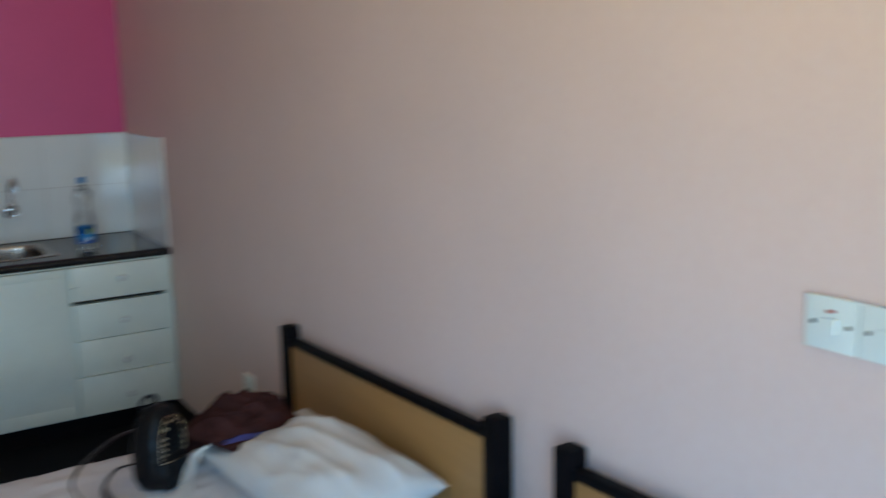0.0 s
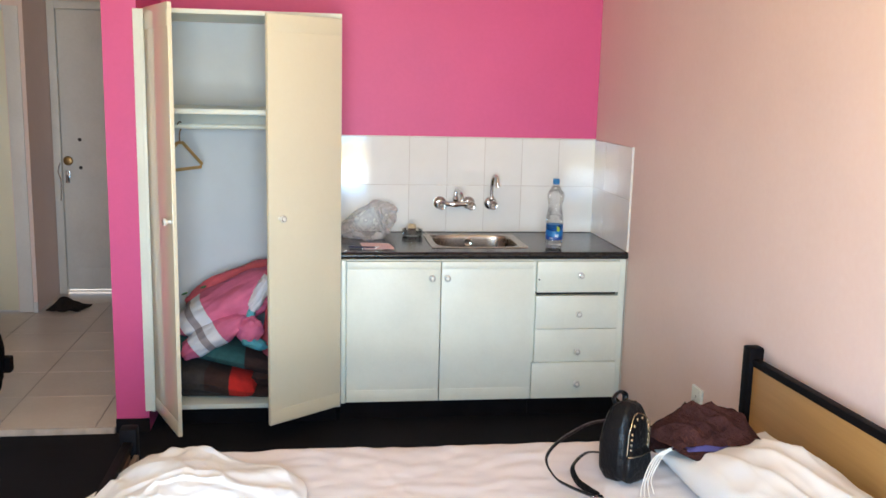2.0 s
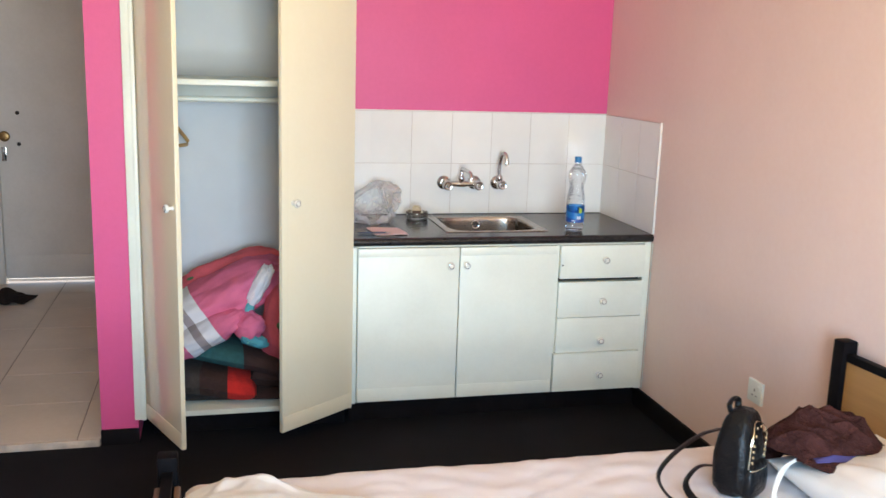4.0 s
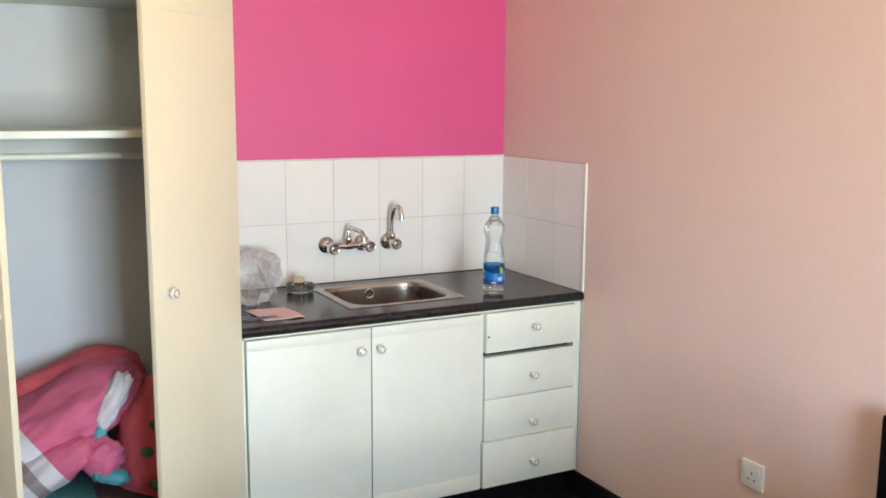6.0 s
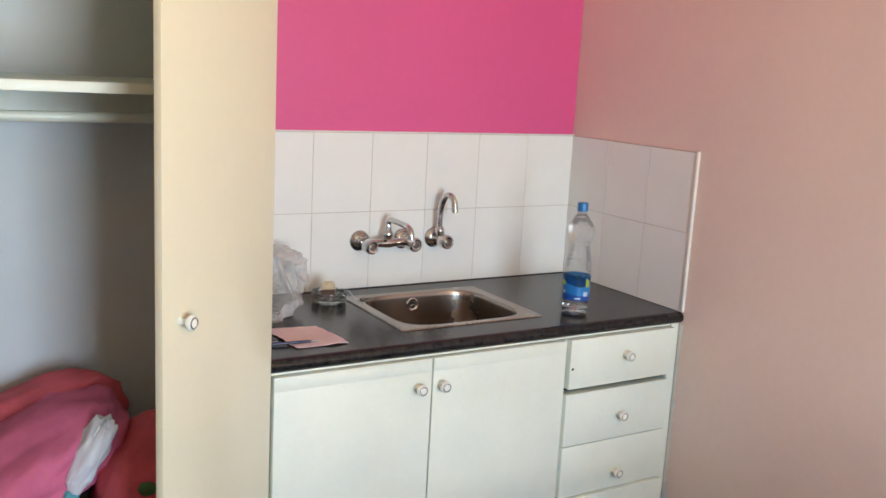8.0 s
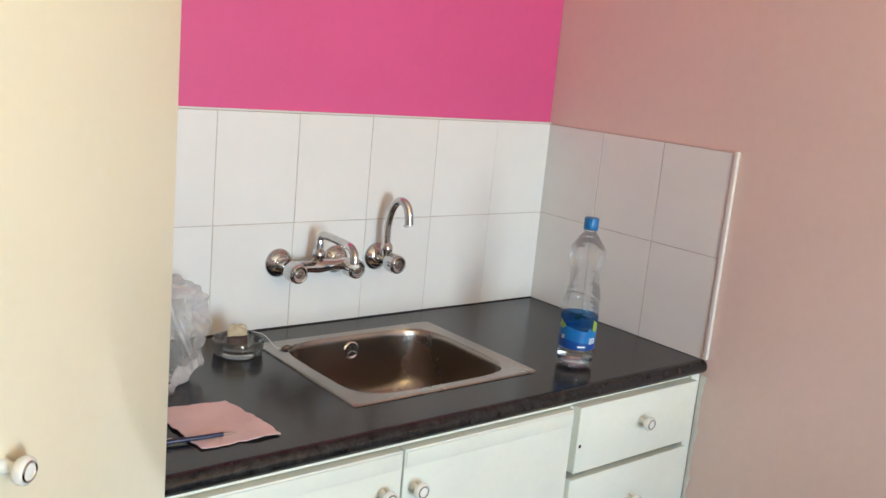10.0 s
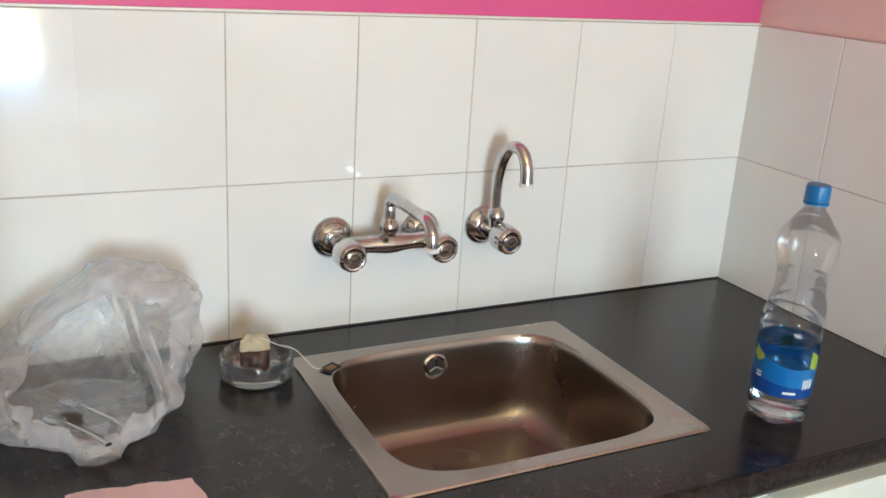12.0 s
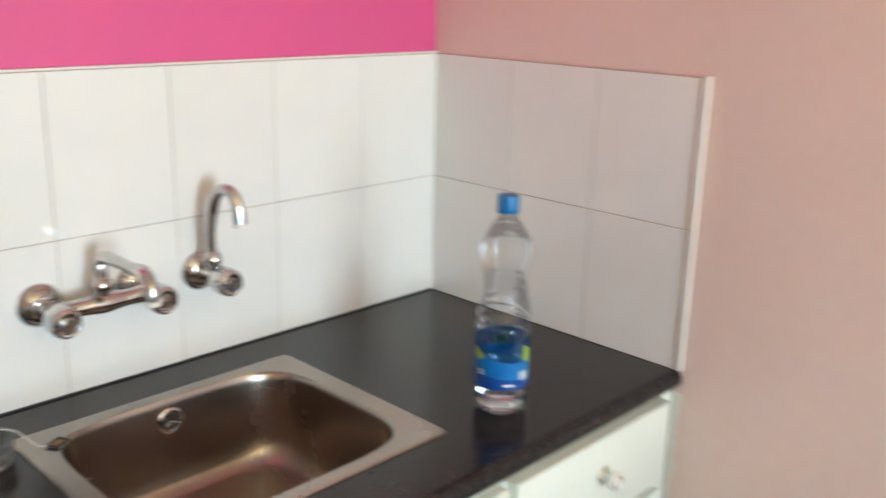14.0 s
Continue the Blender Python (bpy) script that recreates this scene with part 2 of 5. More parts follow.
M_DARKCLOTH = mat("dark_brown_cloth", (0.020, 0.013, 0.011), 0.9, vary=0.3, scale=30, bump=0.4, bump_scale=120, spec=0.2)
M_TAUPE = mat("taupe_wool", (0.055, 0.045, 0.042), 0.95, vary=0.3, scale=30, bump=0.5, bump_scale=200)
M_REDWOOL = mat("red_wool", (0.62, 0.022, 0.018), 0.95, vary=0.2, scale=30, bump=0.5, bump_scale=200)
M_PET = film_mat("clear_pet", (0.95, 0.965, 0.975), 0.99, 0.04, fresnel=1.5, wrinkle=0.16, wrinkle_scale=40, gloss_most=0.55)
M_BAG = film_mat("milky_bag_film", (0.97, 0.97, 0.97), 0.70, 0.14, body=(0.96, 0.96, 0.97), fresnel=1.5, wrinkle=0.45, wrinkle_scale=12, gloss_most=0.34, streak=0.12)
M_LABEL_FILM = film_mat("clear_blue_label_film", (0.16, 0.46, 0.85), 0.80, 0.1, body=(0.04, 0.22, 0.60), fresnel=1.4)
M_WATER = glass_mat("water", (0.96, 0.985, 1.0), 1.33)
M_GLASS = film_mat("clear_glass", (0.965, 0.985, 0.98), 0.965, 0.02, body=(0.94, 0.97, 0.96), fresnel=1.6, gloss_most=0.9)
M_CAP = mat("blue_cap_plastic", (0.008, 0.16, 0.42), 0.35, vary=0.1)
M_LABEL = mat("blue_label_film", (0.010, 0.13, 0.42), 0.3, vary=0.2, scale=14, other=(0.016, 0.22, 0.52))
M_LABEL_DEEP = mat("deep_blue_label_film", (0.008, 0.065, 0.30), 0.3, vary=0.2, scale=30)
M_LABEL_GREEN = mat("lime_label_print", (0.36, 0.50, 0.06), 0.35, vary=0.15, scale=30)
M_LABEL_WHITE = mat("white_label_print", (0.80, 0.84, 0.86), 0.35)
M_NAPKIN = mat("pink_paper_napkin", (0.82, 0.65, 0.65), 0.9, vary=0.06, scale=10, bump=0.2, bump_scale=80)
M_PEN = mat("dark_blue_pen", (0.013, 0.016, 0.06), 0.25)
M_TEA = mat("wet_tea_bag", (0.055, 0.022, 0.012), 0.5, vary=0.3, scale=60)
M_TEAPAPER = mat("dry_tea_bag_paper", (0.50, 0.41, 0.27), 0.85, vary=0.25, scale=60)
M_HANGER = mat("honey_hanger_wood", (0.50, 0.30, 0.10), 0.4, vary=0.15, scale=20)
M_FRAME = mat("white_window_frame", (0.80, 0.80, 0.78), 0.35)
M_GROUND = mat("sunlit_paving", (0.52, 0.43, 0.33), 0.9, vary=0.15, scale=0.8, fine=0.2, fine_scale=8)
M_LANDING = mat("pale_landing_screed", (0.74, 0.72, 0.68), 0.8, vary=0.12, scale=3, fine=0.1)
M_PANE = film_mat("window_pane", (0.97, 0.98, 0.98), 1.0, 0.0, fresnel=1.5)

# ---- mesh helpers ----
BASE = {}


def thing(name, base, label, category, group="", kind=""):
    """An Empty at the base of a thing; its parts are built in room coordinates."""
    ob = new(name)
    ob.empty_display_size = 0.05
    ob.location = base
    BASE[ob] = Matrix.Translation(base)
    return tagged(ob, label, category, group, kind)


def mesh_of(name, bm, material, smooth=40):
    me = bpy.data.meshes.new(name)
    bmesh.ops.recalc_face_normals(bm, faces=bm.faces)
    bm.to_mesh(me)
    bm.free()
    for m in (material if isinstance(material, (list, tuple)) else [material]):
        me.materials.append(m)
    if smooth:
        me.polygons.foreach_set("use_smooth", [True] * len(me.polygons))
        me.set_sharp_from_angle(angle=radians(smooth))
    return me


def part(name, bm, material, parent, label="", smooth=40):
    ob = new(name, mesh_of(name, bm, material, smooth))
    ob.parent = parent
    ob.matrix_parent_inverse = BASE.get(parent, Matrix()).inverted()
    if label:
        ob["label"] = label
    return ob


def whole(name, bm, material, label, category="", group="", kind="", smooth=40):
    return tagged(new(name, mesh_of(name, bm, material, smooth)), label, category, group, kind)


def box(x0, x1, y0, y1, z0, z1, bevel=0.0, bm=None, seg=2, m=None):
    bm = bm or bmesh.new()
    vs = bmesh.ops.create_cube(bm, size=1)["verts"]
    for v in vs:
        v.co = Vector(((x0 + x1) / 2 + v.co.x * (x1 - x0), (y0 + y1) / 2 + v.co.y * (y1 - y0), (z0 + z1) / 2 + v.co.z * (z1 - z0)))
    if bevel:
        es = list({e for v in vs for e in v.link_edges})
        made = bmesh.ops.bevel(bm, geom=es, offset=bevel, segments=seg, affect="EDGES", profile=0.6)
        vs = list({v for f in made["faces"] for v in f.verts} | {v for v in vs if v.is_valid})
    if m is not None:
        bmesh.ops.transform(bm, matrix=m, verts=[v for v in vs if v.is_valid])
    return bm


def lathe(profile, segs=32, m=None, bm=None, shape=None):
    """profile: (radius, height) rows turned about z. shape(angle, r, z) may change the radius."""
    bm = bm or bmesh.new()
    rings = []
    for r, z in profile:
        ring = []
        for i in range(segs):
            a = 2 * math.pi * i / segs
            k = shape(a, r, z) if shape else r
            ring.append(bm.verts.new((k * math.cos(a), k * math.sin(a), z)))
        rings.append(ring)
    for a, b in zip(rings, rings[1:]):
        for i in range(segs):
            bm.faces.new((a[i], a[(i + 1) % segs], b[(i + 1) % segs], b[i]))
    for ring, r in ((rings[0], profile[0][0]), (rings[-1], profile[-1][0])):
        if r < 0.02 or r < 0.3 * max(p[0] for p in profile):
            bm.faces.new(ring)
    if m is not None:
        bmesh.ops.transform(bm, matrix=m, verts=[v for ring in rings for v in ring])
    return bm


def smooth_path(points, n=8):
    """A rounded line through points (Catmull-Rom)."""
    p = [Vector(q) for q in points]
    p = [2 * p[0] - p[1], *p, 2 * p[-1] - p[-2]]
    out = []
    for a, b, c, d in zip(p, p[1:], p[2:], p[3:]):
        for i in range(n):
            t = i / n
            out.append(0.5 * (2 * b + (c - a) * t + (2 * a - 5 * b + 4 * c - d) * t * t + (3 * b - a - 3 * c + d) * t ** 3))
    return out + [p[-2]]


def tube(points, r, segs=12, bm=None, flat=1.0, caps=True, taper=None):
    """A pipe along points. flat: thickness against width; taper: radius factors at both ends."""
    bm = bm or bmesh.new()
    pts = [Vector(p) for p in points]
    up = Vector((0.13, 0.21, 0.97))
    rings = []
    for i, p in enumerate(pts):
        d = (pts[min(i + 1, len(pts) - 1)] - pts[max(i - 1, 0)]).normalized()
        side = d.cross(up)
        side = side.normalized() if side.length > 1e-4 else Vector((1, 0, 0))
        top = side.cross(d).normalized()
        up = top
        k = r if taper is None else r * (taper[0] + (taper[1] - taper[0]) * i / (len(pts) - 1))
        rings.append([bm.verts.new(p + side * (k * math.cos(a)) + top * (k * flat * math.sin(a)))
                      for a in (2 * math.pi * j / segs for j in range(segs))])
    for a, b in zip(rings, rings[1:]):
        for j in range(segs):
            bm.faces.new((a[j], a[(j + 1) % segs], b[(j + 1) % segs], b[j]))
    if caps:
        bm.faces.new(rings[0])
        bm.faces.new(rings[-1])
    return bm


def soft_form(size, m, lumps=0.15, freq=3.0, power=0.5, n=28, seed=0.0, ribs=None, bm=None):
    """A stuffed or rounded form: a superellipsoid of half sizes with folds."""
    bm = bm or bmesh.new()
    vs = bmesh.ops.create_uvsphere(bm, u_segments=n * 2, v_segments=n, radius=1)["verts"]
    for v in vs:
        c = v.co.copy()
        q = Vector([math.copysign(abs(a) ** power, a) for a in c])
        k = 1 + lumps * noise.noise(c * freq + Vector((seed, seed * 1.7, -seed)))
        k += lumps * 0.45 * noise.noise(c * freq * 2.7 + Vector((seed * 2, 3, seed)))
        if ribs:
            k += ribs[0] * abs(math.sin(ribs[1] * (c.x * 0.8 + c.z * 0.6) + 2 * noise.noise(c * 2)))
        v.co = Vector((q.x * size[0], q.y * size[1], q.z * size[2])) * k
    bmesh.ops.transform(bm, matrix=m, verts=vs)
    return bm


def cloth(nx, ny, fn, thick=0.0):
    """A sheet of nx by ny cells; fn(u, v) gives the place."""
    bm = bmesh.new()
    g = [[bm.verts.new(fn(i / nx, j / ny)) for j in range(ny + 1)] for i in range(nx + 1)]
    for i in range(nx):
        for j in range(ny):
            bm.faces.new((g[i][j], g[i + 1][j], g[i + 1][j + 1], g[i][j + 1]))
    if thick:
        bmesh.ops.recalc_face_normals(bm, faces=bm.faces)
        bmesh.ops.solidify(bm, geom=bm.faces[:], thickness=thick)
    return bm


ALONG_Y = pose(0, 0, 0, 90)          # turns a lathe's axis from z to -y
TOP, TILE_W, TILE_H = 0.83, 0.2, 0.25


def fold(x, y, s, seed=0.0):
    return noise.noise(Vector((x * s + seed, y * s - seed, seed * 0.7)))


# ---- the room's shell ----
H = 2.66
wall_right = whole("wall_right", box(0, 0.15, -5.38, 0.15, -0.05, H), M_WALL, "blush painted plaster wall beside the beds", "wall", kind="structure")
wall_back = whole("wall_back", box(-2.24, -0.001, 0, 0.15, -0.05, H), M_PINK, "bright pink painted wall above the kitchenette", "wall", kind="structure")
pillar = whole("wall_partition", box(-2.385, -2.241, -0.645, 2.22, -0.05, H), M_PINK, "pink painted end of the partition wall by the wardrobe", "wall", kind="structure")
whole("wall_hall", box(-2.389, -2.3855, -0.60, 2.20, 0.03, H), M_WALL, "blush painted hall side of the partition", "wall", kind="structure")
whole("wall_hall_left", box(-3.75, -3.6, -0.645, 1.53, -0.05, H), M_WALL, "blush painted wall of the entrance hall", "wall", kind="structure")
bm = box(-3.46, -3.34, 1.53, 2.22, -0.05, H)
box(-3.75, -3.46, 1.53, 1.65, 2.04, H, bm=bm)
whole("wall_hall_return", bm, M_WALL, "blush painted corner of the entrance hall", "wall", kind="structure")
whole("wall_hall_end", box(-3.339, -2.39, 2.14, 2.22, 2.115, H), M_WALL, "blush painted wall over the entrance door", "wall", kind="structure")
whole("wall_left_front", box(-4.5, -3.751, -0.645, -0.5, -0.05, H), M_WALL, "blush painted plaster wall", "wall", kind="structure")
whole("wall_left", box(-4.65, -4.501, -5.38, -0.5, -0.05, H), M_WALL, "blush painted plaster wall", "wall", kind="structure")
bm = box(-4.5, -2.08, -5.38, -5.2, -0.05, H)
box(-0.92, -0.001, -5.38, -5.2, -0.05, H, bm=bm)
box(-2.08, -0.92, -5.38, -5.2, 2.14, H, bm=bm)
box(-2.08, -0.92, -5.38, -5.2, -0.05, 0.30, bm=bm)
whole("wall_window", bm, M_WALL, "blush painted wall around the balcony window", "wall", kind="structure")
whole("ceiling", box(-4.65, 0.15, -5.38, 2.22, H, H + 0.12), M_CEIL, "plain white painted ceiling", "ceiling", kind="structure")
whole("floor", box(-4.5, 0, -5.38, 0, -0.1, 0), M_CARPET, "near-black carpeted floor of the room", "floor", kind="structure")
whole("ground", box(-60, 60, -90, -5.42, -0.4, -0.2), M_GROUND, "sunlit paved ground outside the window", "ground", kind="structure")

# skirting boards
for a in ((-0.014, -0.0005, -5.19, -0.53, 0.0, 0.09), (-2.387, -2.239, -0.655, -0.6455, 0.0, 0.066)):
    whole("baseboard", box(*a, 0.002), M_SKIRT, "dark skirting board along the wall foot", "skirting", kind="structure")

# balcony window
win = thing("window_1", (-1.50, -5.28, 0.30), "white framed glazed balcony window", "window", kind="structure")
for x0, x1, z0, z1 in ((-2.08, -2.02, 0.30, 2.14), (-0.98, -0.92, 0.30, 2.14), (-2.02, -0.98, 2.08, 2.14), (-2.02, -0.98, 0.30, 0.36), (-1.53, -1.47, 0.36, 2.08)):
    part("window_frame", box(x0, x1, -5.31, -5.24, z0, z1, 0.004), M_FRAME, win)
part("window_sill", box(-2.079, -0.921, -5.238, -5.18, 0.3005, 0.325, 0.004), M_FRAME, win)
for x0, x1 in ((-2.02, -1.53), (-1.47, -0.98)):
    part("pane", box(x0, x1, -5.278, -5.272, 0.36, 2.08), M_PANE, win).visible_shadow = False

# ---- entrance hall ----
whole("landing", box(-6, 0, 2.225, 5.2, -0.1, 0.026), M_LANDING, "sunlit landing outside the entrance door", "landing", kind="structure")
hall_floor = whole("hall_floor", box(-3.6, -2.389, -0.648, 2.14, 0.0, 0.027), M_HALLGROUT, "beige tiled hall floor raised above the carpet", "floor", kind="structure")
whole("step_edge", box(-3.6, -2.392, -0.664, -0.6485, 0.0, 0.031, 0.004), M_STEP, "worn pale edging strip of the hall floor", "edging", kind="structure")
door = thing("door_1", (-2.86, 2.09, 0), "aged white painted entrance door, closed, light under it", "door", kind="structure")
leaf = part("door_leaf", box(-3.28, -2.44, 2.075, 2.115, 0.064, 2.055, 0.004), M_DOOR, door)
part("kick_panel", box(-3.20, -2.52, 2.070, 2.0745, 0.10, 0.22, 0.002), M_DOOR, door)
for x0, x1, z0, z1 in ((-3.337, -3.284, 0.03, 2.112), (-2.436, -2.392, 0.03, 2.112), (-3.284, -2.436, 2.058, 2.112)):
    part("door_frame", box(x0, x1, 2.05, 2.13, z0, z1, 0.004), M_DOOR, door)
part("door_lock", lathe([(0.001, 0), (0.03, 0), (0.034, 0.006), (0.028, 0.016), (0.012, 0.02), (0.001, 0.02)], 24, Matrix.Translation((-3.241, 2.0745, 1.004)) @ ALONG_Y), M_BRASS, door, "round aged brass lock")
key = part("door_handle", box(-3.262, -3.232, 2.060, 2.0742, 0.845, 0.935, 0.004), M_CHROME, door, "small metal key plate")
part("key", tube([(-3.247, 2.07, 0.90), (-3.247, 2.035, 0.90), (-3.247, 2.03, 0.86)], 0.006, 8), M_CHROME, key)
for z in (1.155, 0.955):
    part("peephole", lathe([(0.001, 0), (0.013, 0), (0.012, 0.006), (0.001, 0.007)], 16, Matrix.Translation((-3.157, 2.0745, z)) @ ALONG_Y), M_DARK, door)
part("door_chain", tube(smooth_path([(-3.29, 2.045, 0.99), (-3.305, 2.04, 0.93), (-3.29, 2.045, 0.86), (-3.295, 2.045, 0.72)]), 0.004, 6), M_CHROME, door)

door2 = thing("door_2", (-3.53, 1.56, 0), "pale painted cupboard door in the hall, closed", "door", kind="structure")
part("door_leaf", box(-3.598, -3.455, 1.535, 1.58, 0.04, 2.0, 0.004), M_CREAM, door2)
part("door_frame", box(-3.453, -3.365, 1.515, 1.5295, 0.035, 2.03, 0.004), M_DOOR, door2)
part("door_frame", box(-3.598, -3.454, 1.53, 1.60, 2.003, 2.038, 0.004), M_DOOR, door2)
part("plinth", box(-3.364, -3.336, 1.515, 1.5295, 0.03, 0.10, 0.003), M_DOOR, door2)


def slipper():
    t = thing("slipper", (-3.12, 1.62, 0.03), "dark brown cloth slipper lying crumpled on hall tiles", "slipper")
    def f(u, v):
        x, y = -3.265 + 0.215 * u, 1.52 + 0.17 * v
        s = math.sin(math.pi * v) ** 0.6 * math.sin(math.pi * min(1, u * 1.02 + 0.02)) ** 0.5
        h = 0.034 + s * (0.062 * math.exp(-((u - 0.32) / 0.26) ** 2) + 0.02) + 0.012 * fold(u, v, 6, 2)
        return (x + 0.05 * (v - 0.5), y + 0.02 * fold(u, v, 3), max(0.033, h))
    part("upper", cloth(26, 14, f, 0.006), M_DARKCLOTH, t)
    part("sole", box(-3.255, -3.07, 1.55, 1.66, 0.0315, 0.04, 0.003), M_RUBBER_HOLE, t)


slipper()


def travel_backpack():
    t = thing("travel_backpack", (-3.16, -0.30, 0.03), "black nylon travel backpack standing on hall floor", "backpack")
    c = Vector((-3.175, -0.30, 0.235))
    part("body", soft_form((0.19, 0.14, 0.205), Matrix.Translation(c) @ pose(0, 0, 0, 0, 0, 12), 0.06, 2.2, 0.62, 26, 3), M_NYLON, t)
    part("front_pocket", soft_form((0.14, 0.06, 0.11), Matrix.Translation(c + Vector((0.02, -0.125, -0.06))) @ pose(0, 0, 0, 0, 0, 12), 0.06, 2.5, 0.55, 18, 7), M_NYLON, t)
    part("side_buckle", box(-2.985, -2.935, -0.33, -0.27, 0.19, 0.265, 0.008, m=None), M_NYLON, t)
    part("strap", tube(smooth_path([(-3.05, -0.36, 0.41), (-2.985, -0.37, 0.38), (-2.96, -0.35, 0.30), (-2.965, -0.33, 0.22)]), 0.016, 8, flat=0.25), M_NYLON, t)
    part("top_handle", tube(smooth_path([(-3.22, -0.30, 0.43), (-3.20, -0.30, 0.465), (-3.15, -0.30, 0.465), (-3.13, -0.30, 0.43)]), 0.011, 8, flat=0.4), M_NYLON, t)
    part("zip_pull", box(-3.02, -3.014, -0.405, -0.399, 0.20, 0.235, 0.002), M_CHROME, t)


travel_backpack()


# ---- wardrobe ----
def knob(parent, place, m=Matrix(), s=1.0):
    """A turned ceramic knob on a short stem, its axis along -y before m."""
    prof = [(0.001, 0), (0.009, 0), (0.008, 0.004), (0.006, 0.010), (0.0075, 0.015), (0.0135, 0.019), (0.016, 0.024), (0.0155, 0.029), (0.0125, 0.032), (0.0118, 0.031), (0.0085, 0.0325), (0.001, 0.033)]
    k = part("knob", lathe([(r * s, z * s) for r, z in prof], 20, Matrix.Translation(place) @ m @ ALONG_Y), M_KNOB, parent, "white ceramic knob")
    ring = [(0.0122 * s, 0.0312 * s), (0.0112 * s, 0.0332 * s), (0.0102 * s, 0.0335 * s), (0.0095 * s, 0.0322 * s)]
    part("knob_ring", lathe(ring, 20, Matrix.Translation(place) @ m @ ALONG_Y), M_CHROME, k)
    return k


def wardrobe():
    t = thing("wardrobe", (-1.81, -0.33, 0), "cream white built-in wardrobe with both doors standing open", "wardrobe")
    x0, x1, f, b, z0, z1 = -2.19, -1.39, -0.64, -0.02, 0.10, 1.875
    part("side_panel", box(x0 - 0.018, x0, f, b, z0, z1, 0.002), M_PAINT, t)
    part("side_panel", box(x1, x1 + 0.018, f - 0.012, b, z0, z1, 0.002), M_PAINT, t)
    part("left_stile", box(-2.254, x0 - 0.0185, -0.662, -0.6465, z0 + 0.004, z1 + 0.012, 0.003), M_PAINT, t)
    part("stile_bead", box(-2.225, -2.2095, -0.668, -0.6625, z0 + 0.004, z1 + 0.01, 0.002), M_PAINT, t)
    part("back_panel", box(x0, x1, b, b + 0.012, z0, z1), M_INSIDE, t, "pale blue-grey lining")
    part("top_panel", box(x0 - 0.018, x1 + 0.018, f, b, z1 + 0.0005, z1 + 0.02, 0.002), M_PAINT, t)
    part("bottom_panel", box(x0, x1, f, b, z0, z0 + 0.022, 0.002), M_PAINT, t)
    part("shelf", box(x0 + 0.001, x1 - 0.001, f + 0.05, b, 1.447, 1.470, 0.002), M_PAINT, t)
    part("rail_cleat", box(x0 + 0.001, x1 - 0.001, b - 0.02, b - 0.0005, 1.36, 1.44, 0.002), M_PAINT, t)
    part("hanging_rail", tube([(x0 + 0.001, -0.36, 1.383), (x1 - 0.001, -0.36, 1.383)], 0.0125, 14), M_PAINT, t)
    part("plinth", box(x0, x1, -0.56, -0.54, 0.0, z0 - 0.001), M_SKIRT, t)
    for hinge, turn, sx, w in ((Vector((-2.192, -0.657, 0)), -66.5, 1, 0.378), (Vector((-1.384, -0.657, 0)), 37.7, -1, 0.388)):
        m = Matrix.Translation(hinge) @ pose(0, 0, 0, 0, 0, turn)
        xa, xb = (0, w) if sx > 0 else (-w, 0)
        d = part("door", box(xa, xb, -0.018, 0, z0 + 0.012, z1 + (0.018 if sx > 0 else -0.004), 0.003, m=m), M_CREAM, t, "cream painted door standing open")
        for ra, rb in ((z0 + 0.015, z0 + 0.078), (z1 - 0.075, z1 - 0.007)):
            part("door_rail", box(xa + 0.004, xb - 0.004, -0.0200, -0.0183, ra, rb, 0.0008, m=m), M_CREAM, d)
        for z in (0.35, 1.0, 1.65):
            part("hinge", tube([m @ Vector((0, 0.005, z - 0.03)), m @ Vector((0, 0.005, z + 0.03))], 0.006, 8), M_PAINT, d)
        xk = (w - 0.028) if sx > 0 else -(w - 0.055)
        knob(d, m @ Vector((xk, -0.018, 1.025)), m.to_3x3().to_4x4())
    return t


wardrobe()


def clothes_hanger():
    t = thing("clothes_hanger", (-2.10, -0.36, 1.38), "honey-coloured wooden clothes hanger on the wardrobe rail", "hanger")
    r = pose(-2.115, -0.36, 1.18, 0, 0, 62)
    w = [r @ Vector(p) for p in ((-0.17, 0, 0.015), (-0.16, 0, 0.0), (0.16, 0, 0.0), (0.17, 0, 0.015), (0.02, 0, 0.125), (-0.02, 0, 0.125), (-0.165, 0, 0.02))]
    part("bar", tube(w, 0.008, 8), M_HANGER, t)
    part("hook", tube(smooth_path([r @ Vector(p) for p in ((0, 0, 0.12), (0, 0, 0.17), (0.012, 0, 0.19), (0.016, 0, 0.212), (0, 0, 0.222), (-0.016, 0, 0.21))]), 0.003, 6), M_BRASS, t)


clothes_hanger()


